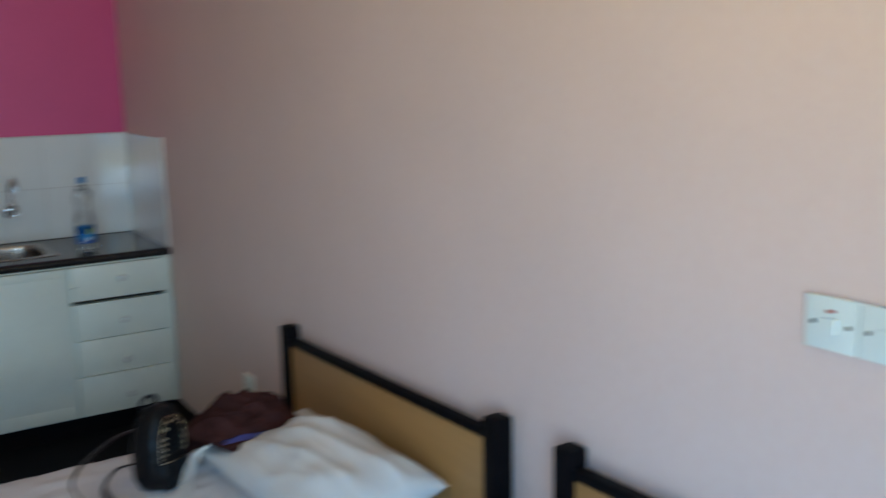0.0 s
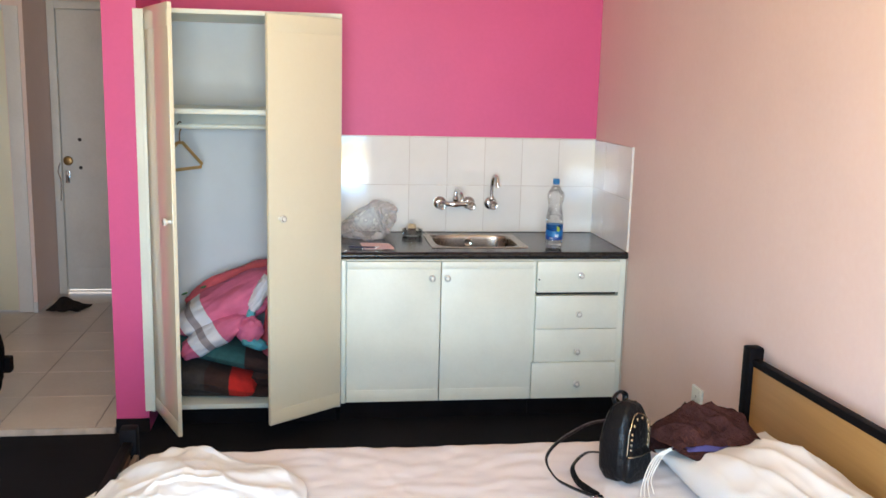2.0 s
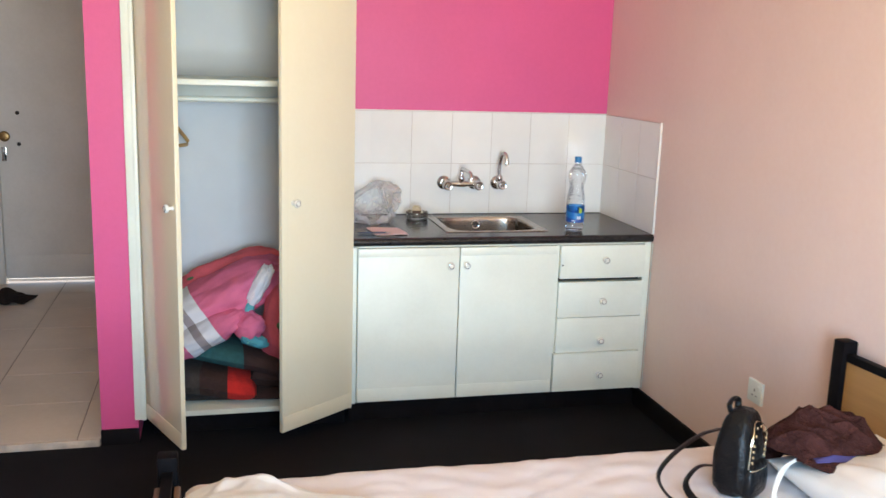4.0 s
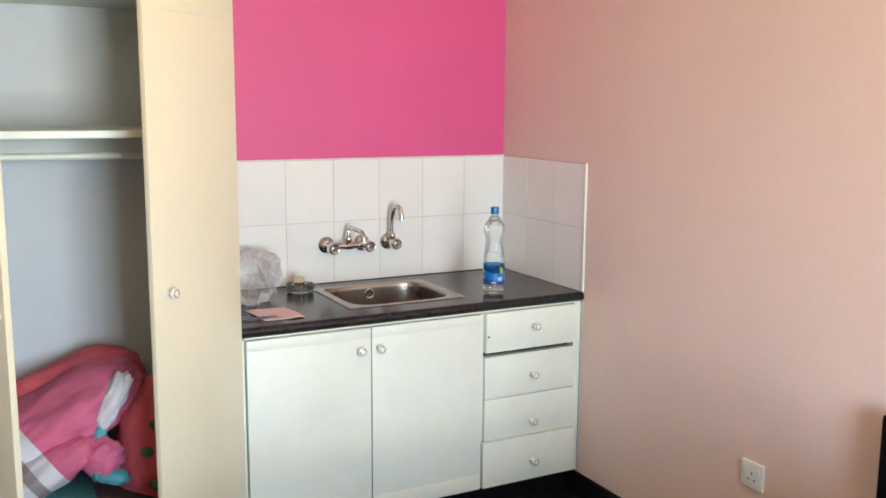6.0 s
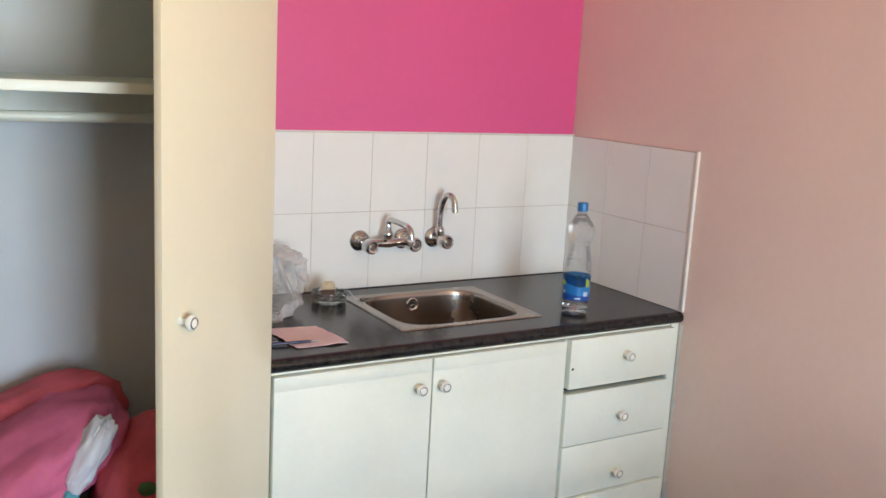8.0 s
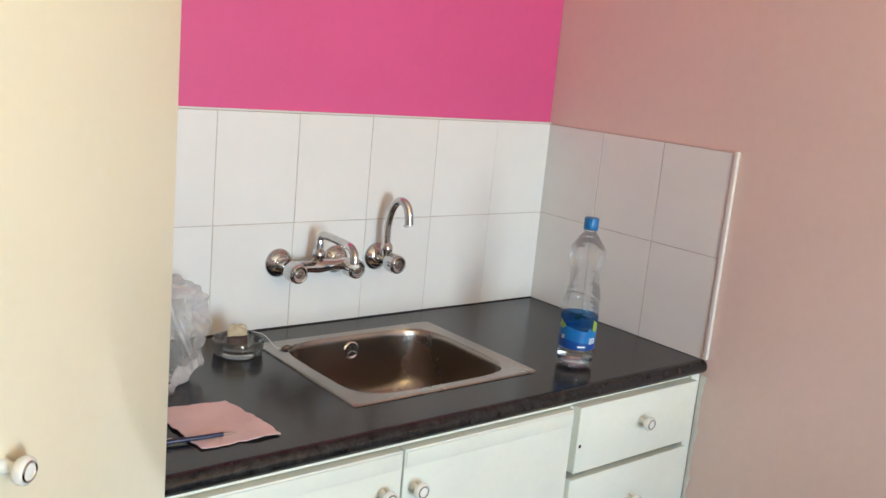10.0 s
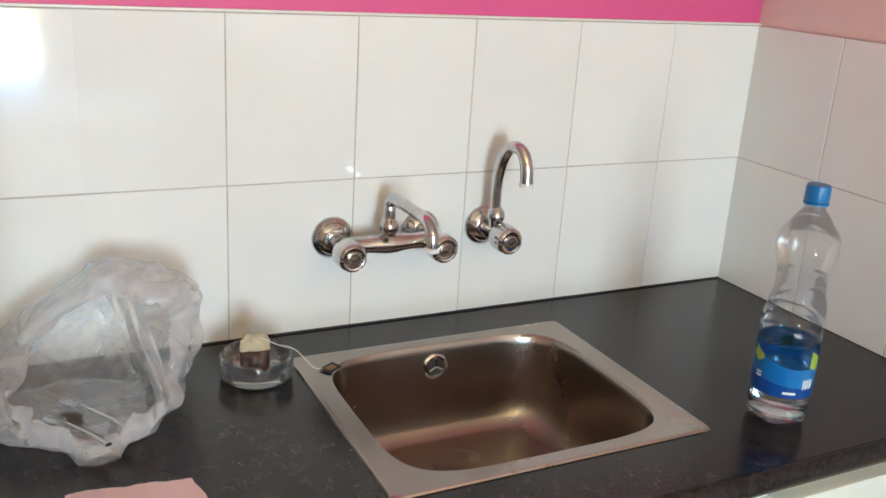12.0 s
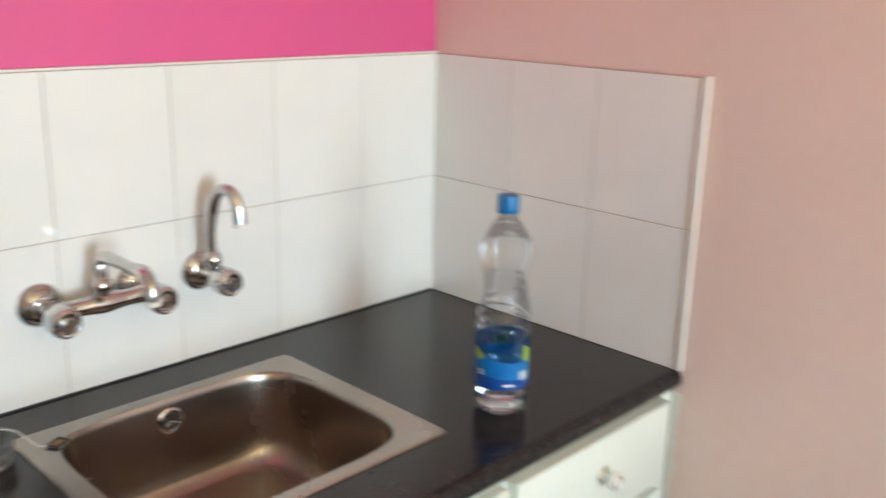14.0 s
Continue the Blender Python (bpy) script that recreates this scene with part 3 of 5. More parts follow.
def bedding():
    t = thing("patchwork_blanket", (-1.8, -0.33, 0.122), "folded patchwork wool blanket in brown, teal and red", "blanket")
    pats = [M_BROWN, M_TAUPE, M_TEAL, M_REDWOOL]

    def layer(z, th, x0, x1, y0, y1, lean, seed, patch, round_end=8):
        # one fold of the blanket: a rounded pad in patches
        nx, ny = 40, 24
        bm = bmesh.new()
        grid = {}
        for s in (0, 1):
            for i in range(nx + 1):
                for j in range(ny + 1):
                    u, v = i / nx, j / ny
                    e = (1 - (2 * u - 1) ** round_end) ** 0.5 * (1 - (2 * v - 1) ** 8) ** 0.5
                    h = z + th * (0.5 + (0.5 if s else -0.5) * e) + 0.014 * fold(u, v, 3, seed) * (1 if s else 0.3) + lean * (u - 0.5)
                    grid[s, i, j] = bm.verts.new((x0 + (x1 - x0) * u + 0.012 * fold(v, u, 3, seed), y0 + (y1 - y0) * v + 0.012 * fold(u, v, 3, seed + 4) - 0.06 * u * (1 - v), max(0.1225, h)))
        for s in (0, 1):
            for i in range(nx):
                for j in range(ny):
                    fce = bm.faces.new([grid[s, i + a, j + c] for a, c in ((0, 0), (1, 0), (1, 1), (0, 1))])
                    fce.material_index = patch((i + 0.5) / nx, (j + 0.5) / ny)
        bmesh.ops.remove_doubles(bm, verts=bm.verts, dist=0.0005)
        return bm

    part("bottom_fold", layer(0.124, 0.04, -2.18, -1.62, -0.55, -0.06, 0.0, 3.0, lambda u, v: 1 if u < 0.5 else 0), pats, t)
    part("red_fold", layer(0.150, 0.105, -2.18, -1.765, -0.575, -0.10, -0.055, 1.0, lambda u, v: 3 if u > 0.70 and v < 0.6 else (1 if u < 0.45 else 0), 5), pats, t)
    part("upper_fold", layer(0.255, 0.085, -2.17, -1.50, -0.545, -0.06, -0.16, 5.0, lambda u, v: 2 if (0.02 < u < 0.52) == (v < 0.55) else 0), pats, t)
    part("side_fold", layer(0.150, 0.10, -1.79, -1.45, -0.53, -0.08, -0.02, 9.0, lambda u, v: 0), pats, t)
    # pink duvet thrown on top
    t = thing("duvet", (-1.9, -0.33, 0.3), "crumpled pink duvet with white and grey stripes", "duvet")
    part("cover", soft_form((0.105, 0.20, 0.29), Matrix.Translation((-1.895, -0.33, 0.525)) @ pose(0, 0, 0, 0, -27, 4) @ pose(0, 0, 0, 0, 90, 0), 0.16, 1.8, 0.85, 44, 1.3), M_STRIPED, t, smooth=80)
    part("hanging_edge", soft_form((0.060, 0.10, 0.175), Matrix.Translation((-1.96, -0.50, 0.420)) @ pose(0, 0, 0, 0, -30, 8) @ pose(0, 0, 0, 0, 90, 0), 0.14, 2.2, 0.85, 32, 4.3), M_STRIPED, t, smooth=80)
    part("tucked_corner", soft_form((0.062, 0.075, 0.055), Matrix.Translation((-1.795, -0.52, 0.445)) @ pose(0, 0, 0, 0, -35, 20), 0.2, 2.0, 0.85, 24, 8.5), M_STRIPED, t, smooth=80)
    part("lining_edge", soft_form((0.065, 0.05, 0.028), Matrix.Translation((-1.775, -0.535, 0.385)) @ pose(0, 0, 0, 0, 24, 25), 0.2, 2.5, 0.85, 18, 2), M_TURQ, t, "turquoise lining")
    part("lining_corner", soft_form((0.02, 0.03, 0.04), Matrix.Translation((-1.79, -0.49, 0.515)) @ pose(0, 0, 0, 0, 15, 0), 0.2, 2.5, 0.85, 14, 3), M_TURQ, t)
    part("white_flap", soft_form((0.034, 0.05, 0.095), Matrix.Translation((-1.745, -0.485, 0.615)) @ pose(0, 0, 0, 0, 28, 0), 0.22, 2.2, 0.85, 24, 4.4), M_WHITEPRINT, t, "white printed flap")
    # printed cushions behind and beside it
    leafs = ((-0.06, 0.09), (-0.075, 0.0), (0.0, 0.13), (0.03, -0.05), (-0.03, -0.11))
    for c, size, seed, label in (((-1.585, -0.42, 0.435), (0.15, 0.15, 0.205), 6.1, "coral pink printed cushion squeezed upright in the wardrobe"),
                                 ((-1.86, -0.17, 0.55), (0.28, 0.11, 0.12), 2.7, "coral pink printed cushion lying behind the duvet")):
        t = thing("cushion", (c[0], c[1], 0.3), label, "cushion", "cushions in the wardrobe")
        m = Matrix.Translation(c) @ pose(0, 0, 0, 0, 10 if seed > 5 else -20, 0)
        part("cover", soft_form(size, m, 0.12, 1.8, 0.8, 32, seed), M_PILE, t, smooth=80)
        for px, pz in leafs:
            if seed < 5:
                px, pz = px * 3.2 - 0.06, 0.095
                part("leaf_print", soft_form((0.016, 0.012, 0.005), m @ Matrix.Translation((px, -0.06, pz)), 0.1, 3, 0.9, 8, px), M_LEAFPRINT, t)
            else:
                part("leaf_print", soft_form((0.022, 0.012, 0.017), m @ Matrix.Translation((px, -0.137, pz)), 0.1, 3, 0.9, 8, px), M_LEAFPRINT, t)


bedding()


# ---- kitchenette ----
def base_cabinets():
    t = thing("sink_cabinet", (-0.91, -0.31, 0), "white painted sink cabinet with two closed doors", "cabinet")
    bm = box(-1.369, -1.352, -0.585, -0.01, 0.098, 0.794)
    box(-0.468, -0.452, -0.585, -0.01, 0.098, 0.794, bm=bm)
    box(-1.351, -0.469, -0.585, -0.01, 0.098, 0.114, bm=bm)
    box(-1.351, -0.469, -0.025, -0.01, 0.115, 0.794, bm=bm)
    box(-1.351, -0.469, -0.585, -0.572, 0.115, 0.794, bm=bm)
    part("body", bm, M_PAINT, t)
    for x0, x1, z0, z1 in ((-1.369, -1.348, 0.098, 0.79), (-1.3475, -0.4525, 0.789, 0.795)):
        part("face_frame", box(x0, x1, -0.603, -0.5855, z0, z1, 0.002), M_PAINT, t)
    part("divider", box(-0.4575, -0.4455, -0.603, -0.5855, 0.105, 0.787, 0.002), M_PAINT, t)
    for x0, x1, xk in ((-1.345, -0.906, -0.948), (-0.902, -0.460, -0.877)):
        d = part("door", box(x0, x1, -0.618, -0.5865, 0.108, 0.787, 0.003), M_PAINT, t)
        for z0, z1 in ((0.112, 0.168), (0.752, 0.783)):
            part("door_rail", box(x0 + 0.003, x1 - 0.003, -0.6205, -0.6185, z0, z1, 0.001), M_PAINT, d)
        knob(d, (xk, -0.618, 0.712))
    part("plinth", box(-1.369, -0.452, -0.545, -0.53, 0.0, 0.097), M_SKIRT, t)
    t = thing("drawer_cabinet", (-0.23, -0.31, 0), "white painted kitchen unit of four drawers", "cabinet")
    # solid body; its dark colour puts shade into the gaps between drawers
    part("body", box(-0.45, -0.004, -0.56, -0.01, 0.098, 0.794, 0.0), M_DARK, t, "solid body coloured dark as shade between the drawers")
    part("side_stile", box(-0.0365, -0.004, -0.603, -0.5605, 0.098, 0.794, 0.002), M_PAINT, t)
    part("top_rail", box(-0.45, -0.037, -0.598, -0.5605, 0.789, 0.794), M_PAINT, t)
    for z0, z1, out in ((0.637, 0.788, 0.006), (0.456, 0.619, 0.0), (0.292, 0.4535, 0.0), (0.112, 0.290, 0.014)):
        x0 = -0.454 if z0 < 0.2 else -0.444
        d = part("drawer", box(x0, -0.038, -0.616 - out, -0.575 if z0 > 0.2 else -0.6045, z0, z1, 0.003), M_PAINT, t)
        zk = {0.637: 0.724, 0.456: 0.533, 0.292: 0.348, 0.112: 0.19}[z0]
        knob(d, (-0.236, -0.616 - out, zk))
    part("plinth", box(-0.45, -0.004, -0.545, -0.53, 0.0, 0.097), M_SKIRT, t)
    def ragged(u, v):
        z = 0.10 + 0.69 * v
        w = 0.010 + 0.020 * max(0.0, fold(z, 0.2, 30, 3)) + 0.012 * max(0.0, fold(z, 0.6, 90, 7))
        return (-0.0008 - 0.0010 * u, -0.6035 - w * u, z)
    part("filler", cloth(4, 120, ragged, 0.0012), M_TRIM, t, "ragged white filler along the wall")
    # dark disc on the drawer front for the shade of a screw hole
    part("screw_hole_shade", lathe([(0.001, 0), (0.004, 0), (0.004, 0.001), (0.001, 0.001)], 10, Matrix.Translation((-0.434, -0.6222, 0.70)) @ ALONG_Y), M_DARK, t)


base_cabinets()

SX0, SX1, SY0, SY1 = -0.935, -0.458, -0.498, -0.101


def worktop():
    t = thing("worktop", (-0.69, -0.3, 0.795), "glossy black laminate worktop with a rounded front edge", "worktop")
    # one slab with the sink's cut-out
    bm = bmesh.new()
    outer = ((-1.377, -0.600), (-0.0005, -0.600), (-0.0005, -0.0005), (-1.377, -0.0005))
    inner = ((SX0 + 0.02, SY0 + 0.02), (SX1 - 0.02, SY0 + 0.02), (SX1 - 0.02, SY1 - 0.02), (SX0 + 0.02, SY1 - 0.02))
    lo, hi = ([[bm.verts.new((*q, z)) for q in loop] for loop in (outer, inner)] for z in (0.795, TOP))
    for i in range(4):
        j = (i + 1) % 4
        bm.faces.new((hi[0][i], hi[0][j], hi[1][j], hi[1][i]))
        bm.faces.new((lo[0][j], lo[0][i], lo[1][i], lo[1][j]))
        bm.faces.new((lo[0][i], lo[0][j], hi[0][j], hi[0][i]))
        bm.faces.new((hi[1][i], hi[1][j], lo[1][j], lo[1][i]))
    part("slab", bm, M_STONE, t)
    part("front_edge", tube([(-1.377, -0.600, 0.8125), (-0.0008, -0.600, 0.8125)], 0.0172, 16), M_STONE, t)
    part("wall_seal", box(-1.377, -0.002, -0.0102, -0.0062, TOP + 0.0003, TOP + 0.0026), M_DARK, t)


worktop()


def sink():
    t = thing("sink", (-0.697, -0.3, TOP), "square brushed steel inset sink with a rounded bowl, stained", "sink")
    cx, cy, hx, hy = (SX0 + SX1) / 2 - 0.002, -0.299, 0.208, 0.177
    n = 64
    def ring(bm, hx, hy, z, p):
        out = []
        for i in range(n):
            a = 2 * math.pi * i / n
            c, s = math.cos(a), math.sin(a)
            out.append(bm.verts.new((cx + hx * math.copysign(abs(c) ** p, c), cy + hy * math.copysign(abs(s) ** p, s), z)))
        return out
    bm = bmesh.new()
    rows = [ring(bm, (SX1 - SX0) / 2, (SY1 - SY0) / 2, TOP + 0.0006, 0.02)]
    for r in rows[0]:
        r.co.y += (SY0 + SY1) / 2 - cy
    for off, z in ((0.0015, 0.0032), (0.006, 0.0036), (0.010, 0.0028)):
        q = ring(bm, (SX1 - SX0) / 2 - off, (SY1 - SY0) / 2 - off, TOP + z, 0.03)
        for r in q:
            r.co.y += (SY0 + SY1) / 2 - cy
        rows.append(q)
    for k, z, p in ((1.0, 0.0027, 0.42), (0.985, 0.0022, 0.42), (0.972, -0.002, 0.42), (0.964, -0.012, 0.42), (0.955, -0.05, 0.42), (0.943, -0.092, 0.42), (0.915, -0.114, 0.43),
                    (0.855, -0.126, 0.45), (0.76, -0.130, 0.48), (0.5, -0.132, 0.6), (0.25, -0.134, 0.9), (0.14, -0.135, 1.0)):
        rows.append(ring(bm, hx * k, hy * k, TOP + z * (1.2 if z < 0 else 1), p))
    for a, b in zip(rows, rows[1:]):
        for i in range(n):
            bm.faces.new((a[i], a[(i + 1) % n], b[(i + 1) % n], b[i]))
    bm.faces.new(rows[-1])
    bowl = part("bowl", bm, M_STEEL, t, smooth=50)
    bowl["label"] = "brushed steel bowl and rim"
    rs = random.Random(12)
    bm = bmesh.new()
    for i in range(40):
        x, y = cx + 0.03 + rs.gauss(0, 0.055), cy + 0.085 + rs.gauss(0, 0.035)
        w = rs.uniform(0.0006, 0.0018)
        k = max(abs(x - cx) / hx, abs(y - cy) / hy)
        if k > 0.62 or math.hypot(x - cx - 0.003, y - cy - 0.080) < 0.05:
            continue
        zf = TOP - 0.1592 + 0.0035 * max(0, k - 0.5) / 0.26
        lathe([(w, 0.0), (w * 0.7, 0.0008), (0.0002, 0.001)], 7, Matrix.Translation((x, y, zf)) @ pose(0, 0, 0, 0, 0, rs.uniform(0, 90)) @ Matrix.Diagonal((1, rs.uniform(0.4, 1), 1, 1)), bm=bm)
    tagged(part("dirt_specks", bm, M_TEA, bowl, "brown specks of dirt"), kind="stuff")
    part("drain", lathe([(0.045, -0.001), (0.043, 0.0025), (0.035, 0.003), (0.031, 0.0005), (0.001, -0.0005)], 28, Matrix.Translation((cx + 0.003, cy + 0.080, TOP - 0.1588))), M_STEEL, t, "round steel drain with its strainer")
    om = Matrix.Translation((-0.703, -0.1310, 0.797)) @ pose(0, 0, 0, 84) @ Matrix.Scale(0.9, 4)
    ov = part("overflow", lathe([(0.023, -0.001), (0.0235, 0.002), (0.020, 0.004), (0.015, 0.003), (0.0145, 0.0005)], 24, om), M_CHROME, t, "round chrome overflow grille")
    # no opening here: a black disc gives the overflow its inner shade
    part("overflow_hole_shade", lathe([(0.001, 0.0024), (0.0152, 0.0024), (0.0152, 0.0034), (0.001, 0.0034)], 20, om), M_RUBBER_HOLE, ov)
    for a in (90, 210, 330):
        d = Vector((math.cos(radians(a)), math.sin(radians(a)), 0)) * 0.0145
        part("overflow_spoke", tube([om @ Vector((0, 0, 0.0042)), om @ (d + Vector((0, 0, 0.0042)))], 0.0014, 6), M_CHROME, ov)


sink()


def tap_handle(parent, x, y0, y1, z):
    """A lightly fluted round tap handle on its stem, along -y."""
    m = Matrix.Translation((x, y0, z)) @ ALONG_Y
    L = y0 - y1
    part("valve", lathe([(0.012, 0), (0.0145, 0.004), (0.0145, 0.022), (0.0165, 0.025), (0.0165, L - 0.03), (0.001, L - 0.03)], 24, m), M_CHROME, parent)
    prof = [(0.016, L - 0.042), (0.0215, L - 0.040), (0.0232, L - 0.034), (0.0238, L - 0.014), (0.0228, L - 0.006), (0.0205, L - 0.0015), (0.0175, L), (0.0150, L - 0.0006), (0.0140, L - 0.0028), (0.0120, L - 0.003), (0.001, L - 0.003)]
    h = part("handle", lathe(prof, 64, m, shape=lambda a, r, z: r * (1 - (0.055 * max(0.0, math.cos(6 * a)) ** 6 if r > 0.019 else 0))), M_CHROME, parent)
    part("handle_cap", lathe([(0.0105, L - 0.003), (0.0100, L - 0.0008), (0.0085, L - 0.0004), (0.0075, L - 0.0016), (0.0045, L - 0.0016), (0.0038, L - 0.0006), (0.001, L - 0.0004)], 24, m), M_STEEL, h)


def flange(parent, x, z):
    part("wall_flange", lathe([(0.034, 0.0065), (0.0342, 0.009), (0.0325, 0.0125), (0.0265, 0.0165), (0.0255, 0.0162), (0.0200, 0.0205), (0.0175, 0.0215), (0.0175, 0.027), (0.0135, 0.028), (0.001, 0.028)], 32, Matrix.Translation((x, 0, z)) @ ALONG_Y), M_CHROME, parent)


def mixer_tap():
    t = thing("mixer_tap", (-0.757, 0, 0.985), "chrome two-handle mixer tap mounted on the tiled wall", "tap")
    xa, xb, z, yb = -0.838, -0.684, 0.987, -0.056
    for x in (xa, xb):
        flange(t, x, z)
        part("inlet", tube([(x, -0.02, z), (x, -0.05, z)], 0.0125, 16), M_CHROME, t)
        tap_handle(t, x, -0.040, -0.108, z - 0.004)
    prof = [(0.001, 0), (0.015, 0.0), (0.0140, 0.02), (0.0130, 0.035), (0.0148, 0.055), (0.0168, 0.068), (0.0172, 0.077), (0.0168, 0.086), (0.0148, 0.099), (0.0130, 0.119), (0.0140, 0.134), (0.015, 0.154), (0.001, 0.154)]
    part("body", lathe(prof, 24, Matrix.Translation((xa, yb, z - 0.001)) @ pose(0, 0, 0, 0, 90, 0)), M_CHROME, t)
    c = (xa + xb) / 2
    part("spout_nut", lathe([(0.0105, -0.004), (0.0115, 0.002), (0.0145, 0.005), (0.0155, 0.012), (0.0145, 0.020), (0.0115, 0.023), (0.0098, 0.027)], 20, Matrix.Translation((c, yb, z + 0.014))), M_CHROME, t)
    e = Vector((0.013, -0.122, 0))
    p = [(c, yb, z + 0.028), (c, yb, z + 0.052), (c, yb, z + 0.064)]
    a = Vector((c, yb, z + 0.074))
    p += [a + e * 0.09, a + e * 0.25, a + e * 0.6 + Vector((0, 0, -0.003)), a + e * 0.88 + Vector((0, 0, -0.007)), a + e * 1.0 + Vector((0, 0, -0.018)), a + e * 1.04 + Vector((0, 0, -0.030)), a + e * 1.05 + Vector((0, 0, -0.046))]
    part("spout", tube(smooth_path(p, 6), 0.0094, 18), M_CHROME, t)
    q = Vector(p[-1])
    part("outlet", lathe([(0.0088, 0.004), (0.0108, 0.003), (0.0108, -0.003), (0.0085, -0.004)], 20, Matrix.Translation(q)), M_TRIM, t, "pale nozzle ring")


mixer_tap()


def wall_tap():
    t = thing("wall_tap", (-0.568, 0, 0.985), "chrome single cold tap with a swan neck on the tiles", "tap")
    x, z, yb = -0.566, 0.986, -0.052
    flange(t, x, z)
    part("inlet", tube([(x, -0.02, z), (x, -0.05, z)], 0.0125, 16), M_CHROME, t)
    tap_handle(t, x, -0.036, -0.108, z)
    part("neck_nut", lathe([(0.0105, 0), (0.0125, 0.004), (0.0125, 0.010), (0.0145, 0.014), (0.0155, 0.020), (0.0135, 0.029), (0.0105, 0.032), (0.0085, 0.036)], 20, Matrix.Translation((x - 0.001, yb, z + 0.010))), M_CHROME, t)
    p = [(x - 0.001, yb, z + 0.03), (x - 0.003, yb, z + 0.060), (x - 0.003, yb - 0.002, z + 0.096), (x + 0.0, yb - 0.010, z + 0.130), (x + 0.005, yb - 0.027, z + 0.151), (x + 0.011, yb - 0.045, z + 0.148), (x + 0.015, yb - 0.056, z + 0.126), (x + 0.016, yb - 0.059, z + 0.096)]
    part("neck", tube(smooth_path(p, 6), 0.0102, 18, taper=(0.84, 1.04)), M_CHROME, t)
    part("outlet", lathe([(0.0095, 0.004), (0.0118, 0.003), (0.0118, -0.003), (0.0090, -0.004)], 20, Matrix.Translation(p[-1])), M_TRIM, t, "pale nozzle ring")


wall_tap()


def bottle():
    t = thing("water_bottle", (-0.338, -0.492, TOP), "clear plastic water bottle with blue cap and label, part full", "bottle")
    m = Matrix.Translation((-0.338, -0.492, TOP + 0.001))
    def prof(z):
        pts = [(0.0, 0.034), (0.005, 0.0405), (0.016, 0.0435), (0.040, 0.0435), (0.044, 0.0425), (0.118, 0.0425), (0.123, 0.0440), (0.137, 0.0440), (0.142, 0.0425), (0.152, 0.0430), (0.163, 0.0405), (0.176, 0.0378),
               (0.190, 0.0352), (0.204, 0.0345), (0.216, 0.0356), (0.228, 0.0388), (0.240, 0.0418), (0.252, 0.0430), (0.262, 0.0424), (0.274, 0.0370), (0.286, 0.0290), (0.297, 0.0205), (0.304, 0.0148), (0.315, 0.0135)]
        return np.interp(z, [p[0] for p in pts], [p[1] for p in pts])
    def dent(a, r, z):
        k = 0
        if 0.12 < z < 0.285:
            on = min(1, (z - 0.12) / 0.02, (0.285 - z) / 0.02)
            k = on * (0.10 * noise.noise(Vector((math.cos(a) * 1.2, math.sin(a) * 1.2, z * 16))) - 0.05 * max(0, 1 - abs(z - 0.150 - 0.012 * math.sin(a)) / 0.004)
                      - 0.04 * max(0, 1 - abs(z - 0.177 - 0.010 * math.sin(a + 2)) / 0.004) - 0.04 * max(0, 1 - abs(z - 0.215) / 0.004) + 0.07 * abs(noise.noise(Vector((math.cos(a) * 2.4, math.sin(a) * 2.4, z * 34)))))
        foot = 0.06 * math.cos(5 * a) if z < 0.008 else 0
        return r * (1 + k + foot)
    slim = 0.95
    zs = np.linspace(0, 0.317, 150)
    part("shell", lathe([(0.012, 0.006)] + [(float(prof(z)) * (slim if z < 0.29 else 1), float(z)) for z in zs], 48, m, shape=dent), M_PET, t, "clear dented plastic")
    part("water", lathe([(0.001, 0.008), (0.034, 0.008)] + [(float(prof(z)) * slim - 0.0022, float(z)) for z in np.linspace(0.010, 0.075, 14)] + [(0.001, 0.075)], 40, m), M_WATER, t)
    part("cap", lathe([(0.0155, 0.315), (0.0158, 0.317), (0.0158, 0.334), (0.0148, 0.3375), (0.001, 0.338)], 48, m, shape=lambda a, r, z: r * (1 + 0.02 * math.cos(40 * a)) if r > 0.0154 else r), M_CAP, t)
    part("neck_ring", lathe([(0.0138, 0.3115), (0.0164, 0.3115), (0.0164, 0.3142), (0.0138, 0.3142)], 32, m), M_CAP, t)
    def band(z0f, z1f, a0, a1, r, n=40):
        def f(u, v):
            a = radians(a0 + (a1 - a0) * u)
            z = z0f(u) + (z1f(u) - z0f(u)) * v
            return m @ Vector((r * math.cos(a), r * math.sin(a), z))
        return cloth(n, 6, f)
    label = part("label", band(lambda u: 0.044, lambda u: 0.092 + 0.005 * math.sin(u * 12.6 + 2.2), 0, 360, 0.0416, 72), M_LABEL, t, "glossy blue film label")
    part("label_film", band(lambda u: 0.0921 + 0.005 * math.sin(u * 12.6 + 2.2), lambda u: 0.118, 0, 360, 0.0416, 72), M_LABEL_FILM, label, "see-through blue upper band")
    part("label_band", band(lambda u: 0.044, lambda u: 0.066 + 0.006 * math.sin(u * 6.3), 0, 360, 0.0419, 60), M_LABEL_DEEP, label)
    for a0, a1, za, zb in ((152, 180, 0.086, 0.108), (272, 294, 0.084, 0.114), (32, 56, 0.086, 0.110)):
        part("label_leaf", band(lambda u: za + 0.006 * abs(2 * u - 1), lambda u: zb - 0.01 * u, a0, a1, 0.0421, 12), M_LABEL_GREEN, label)
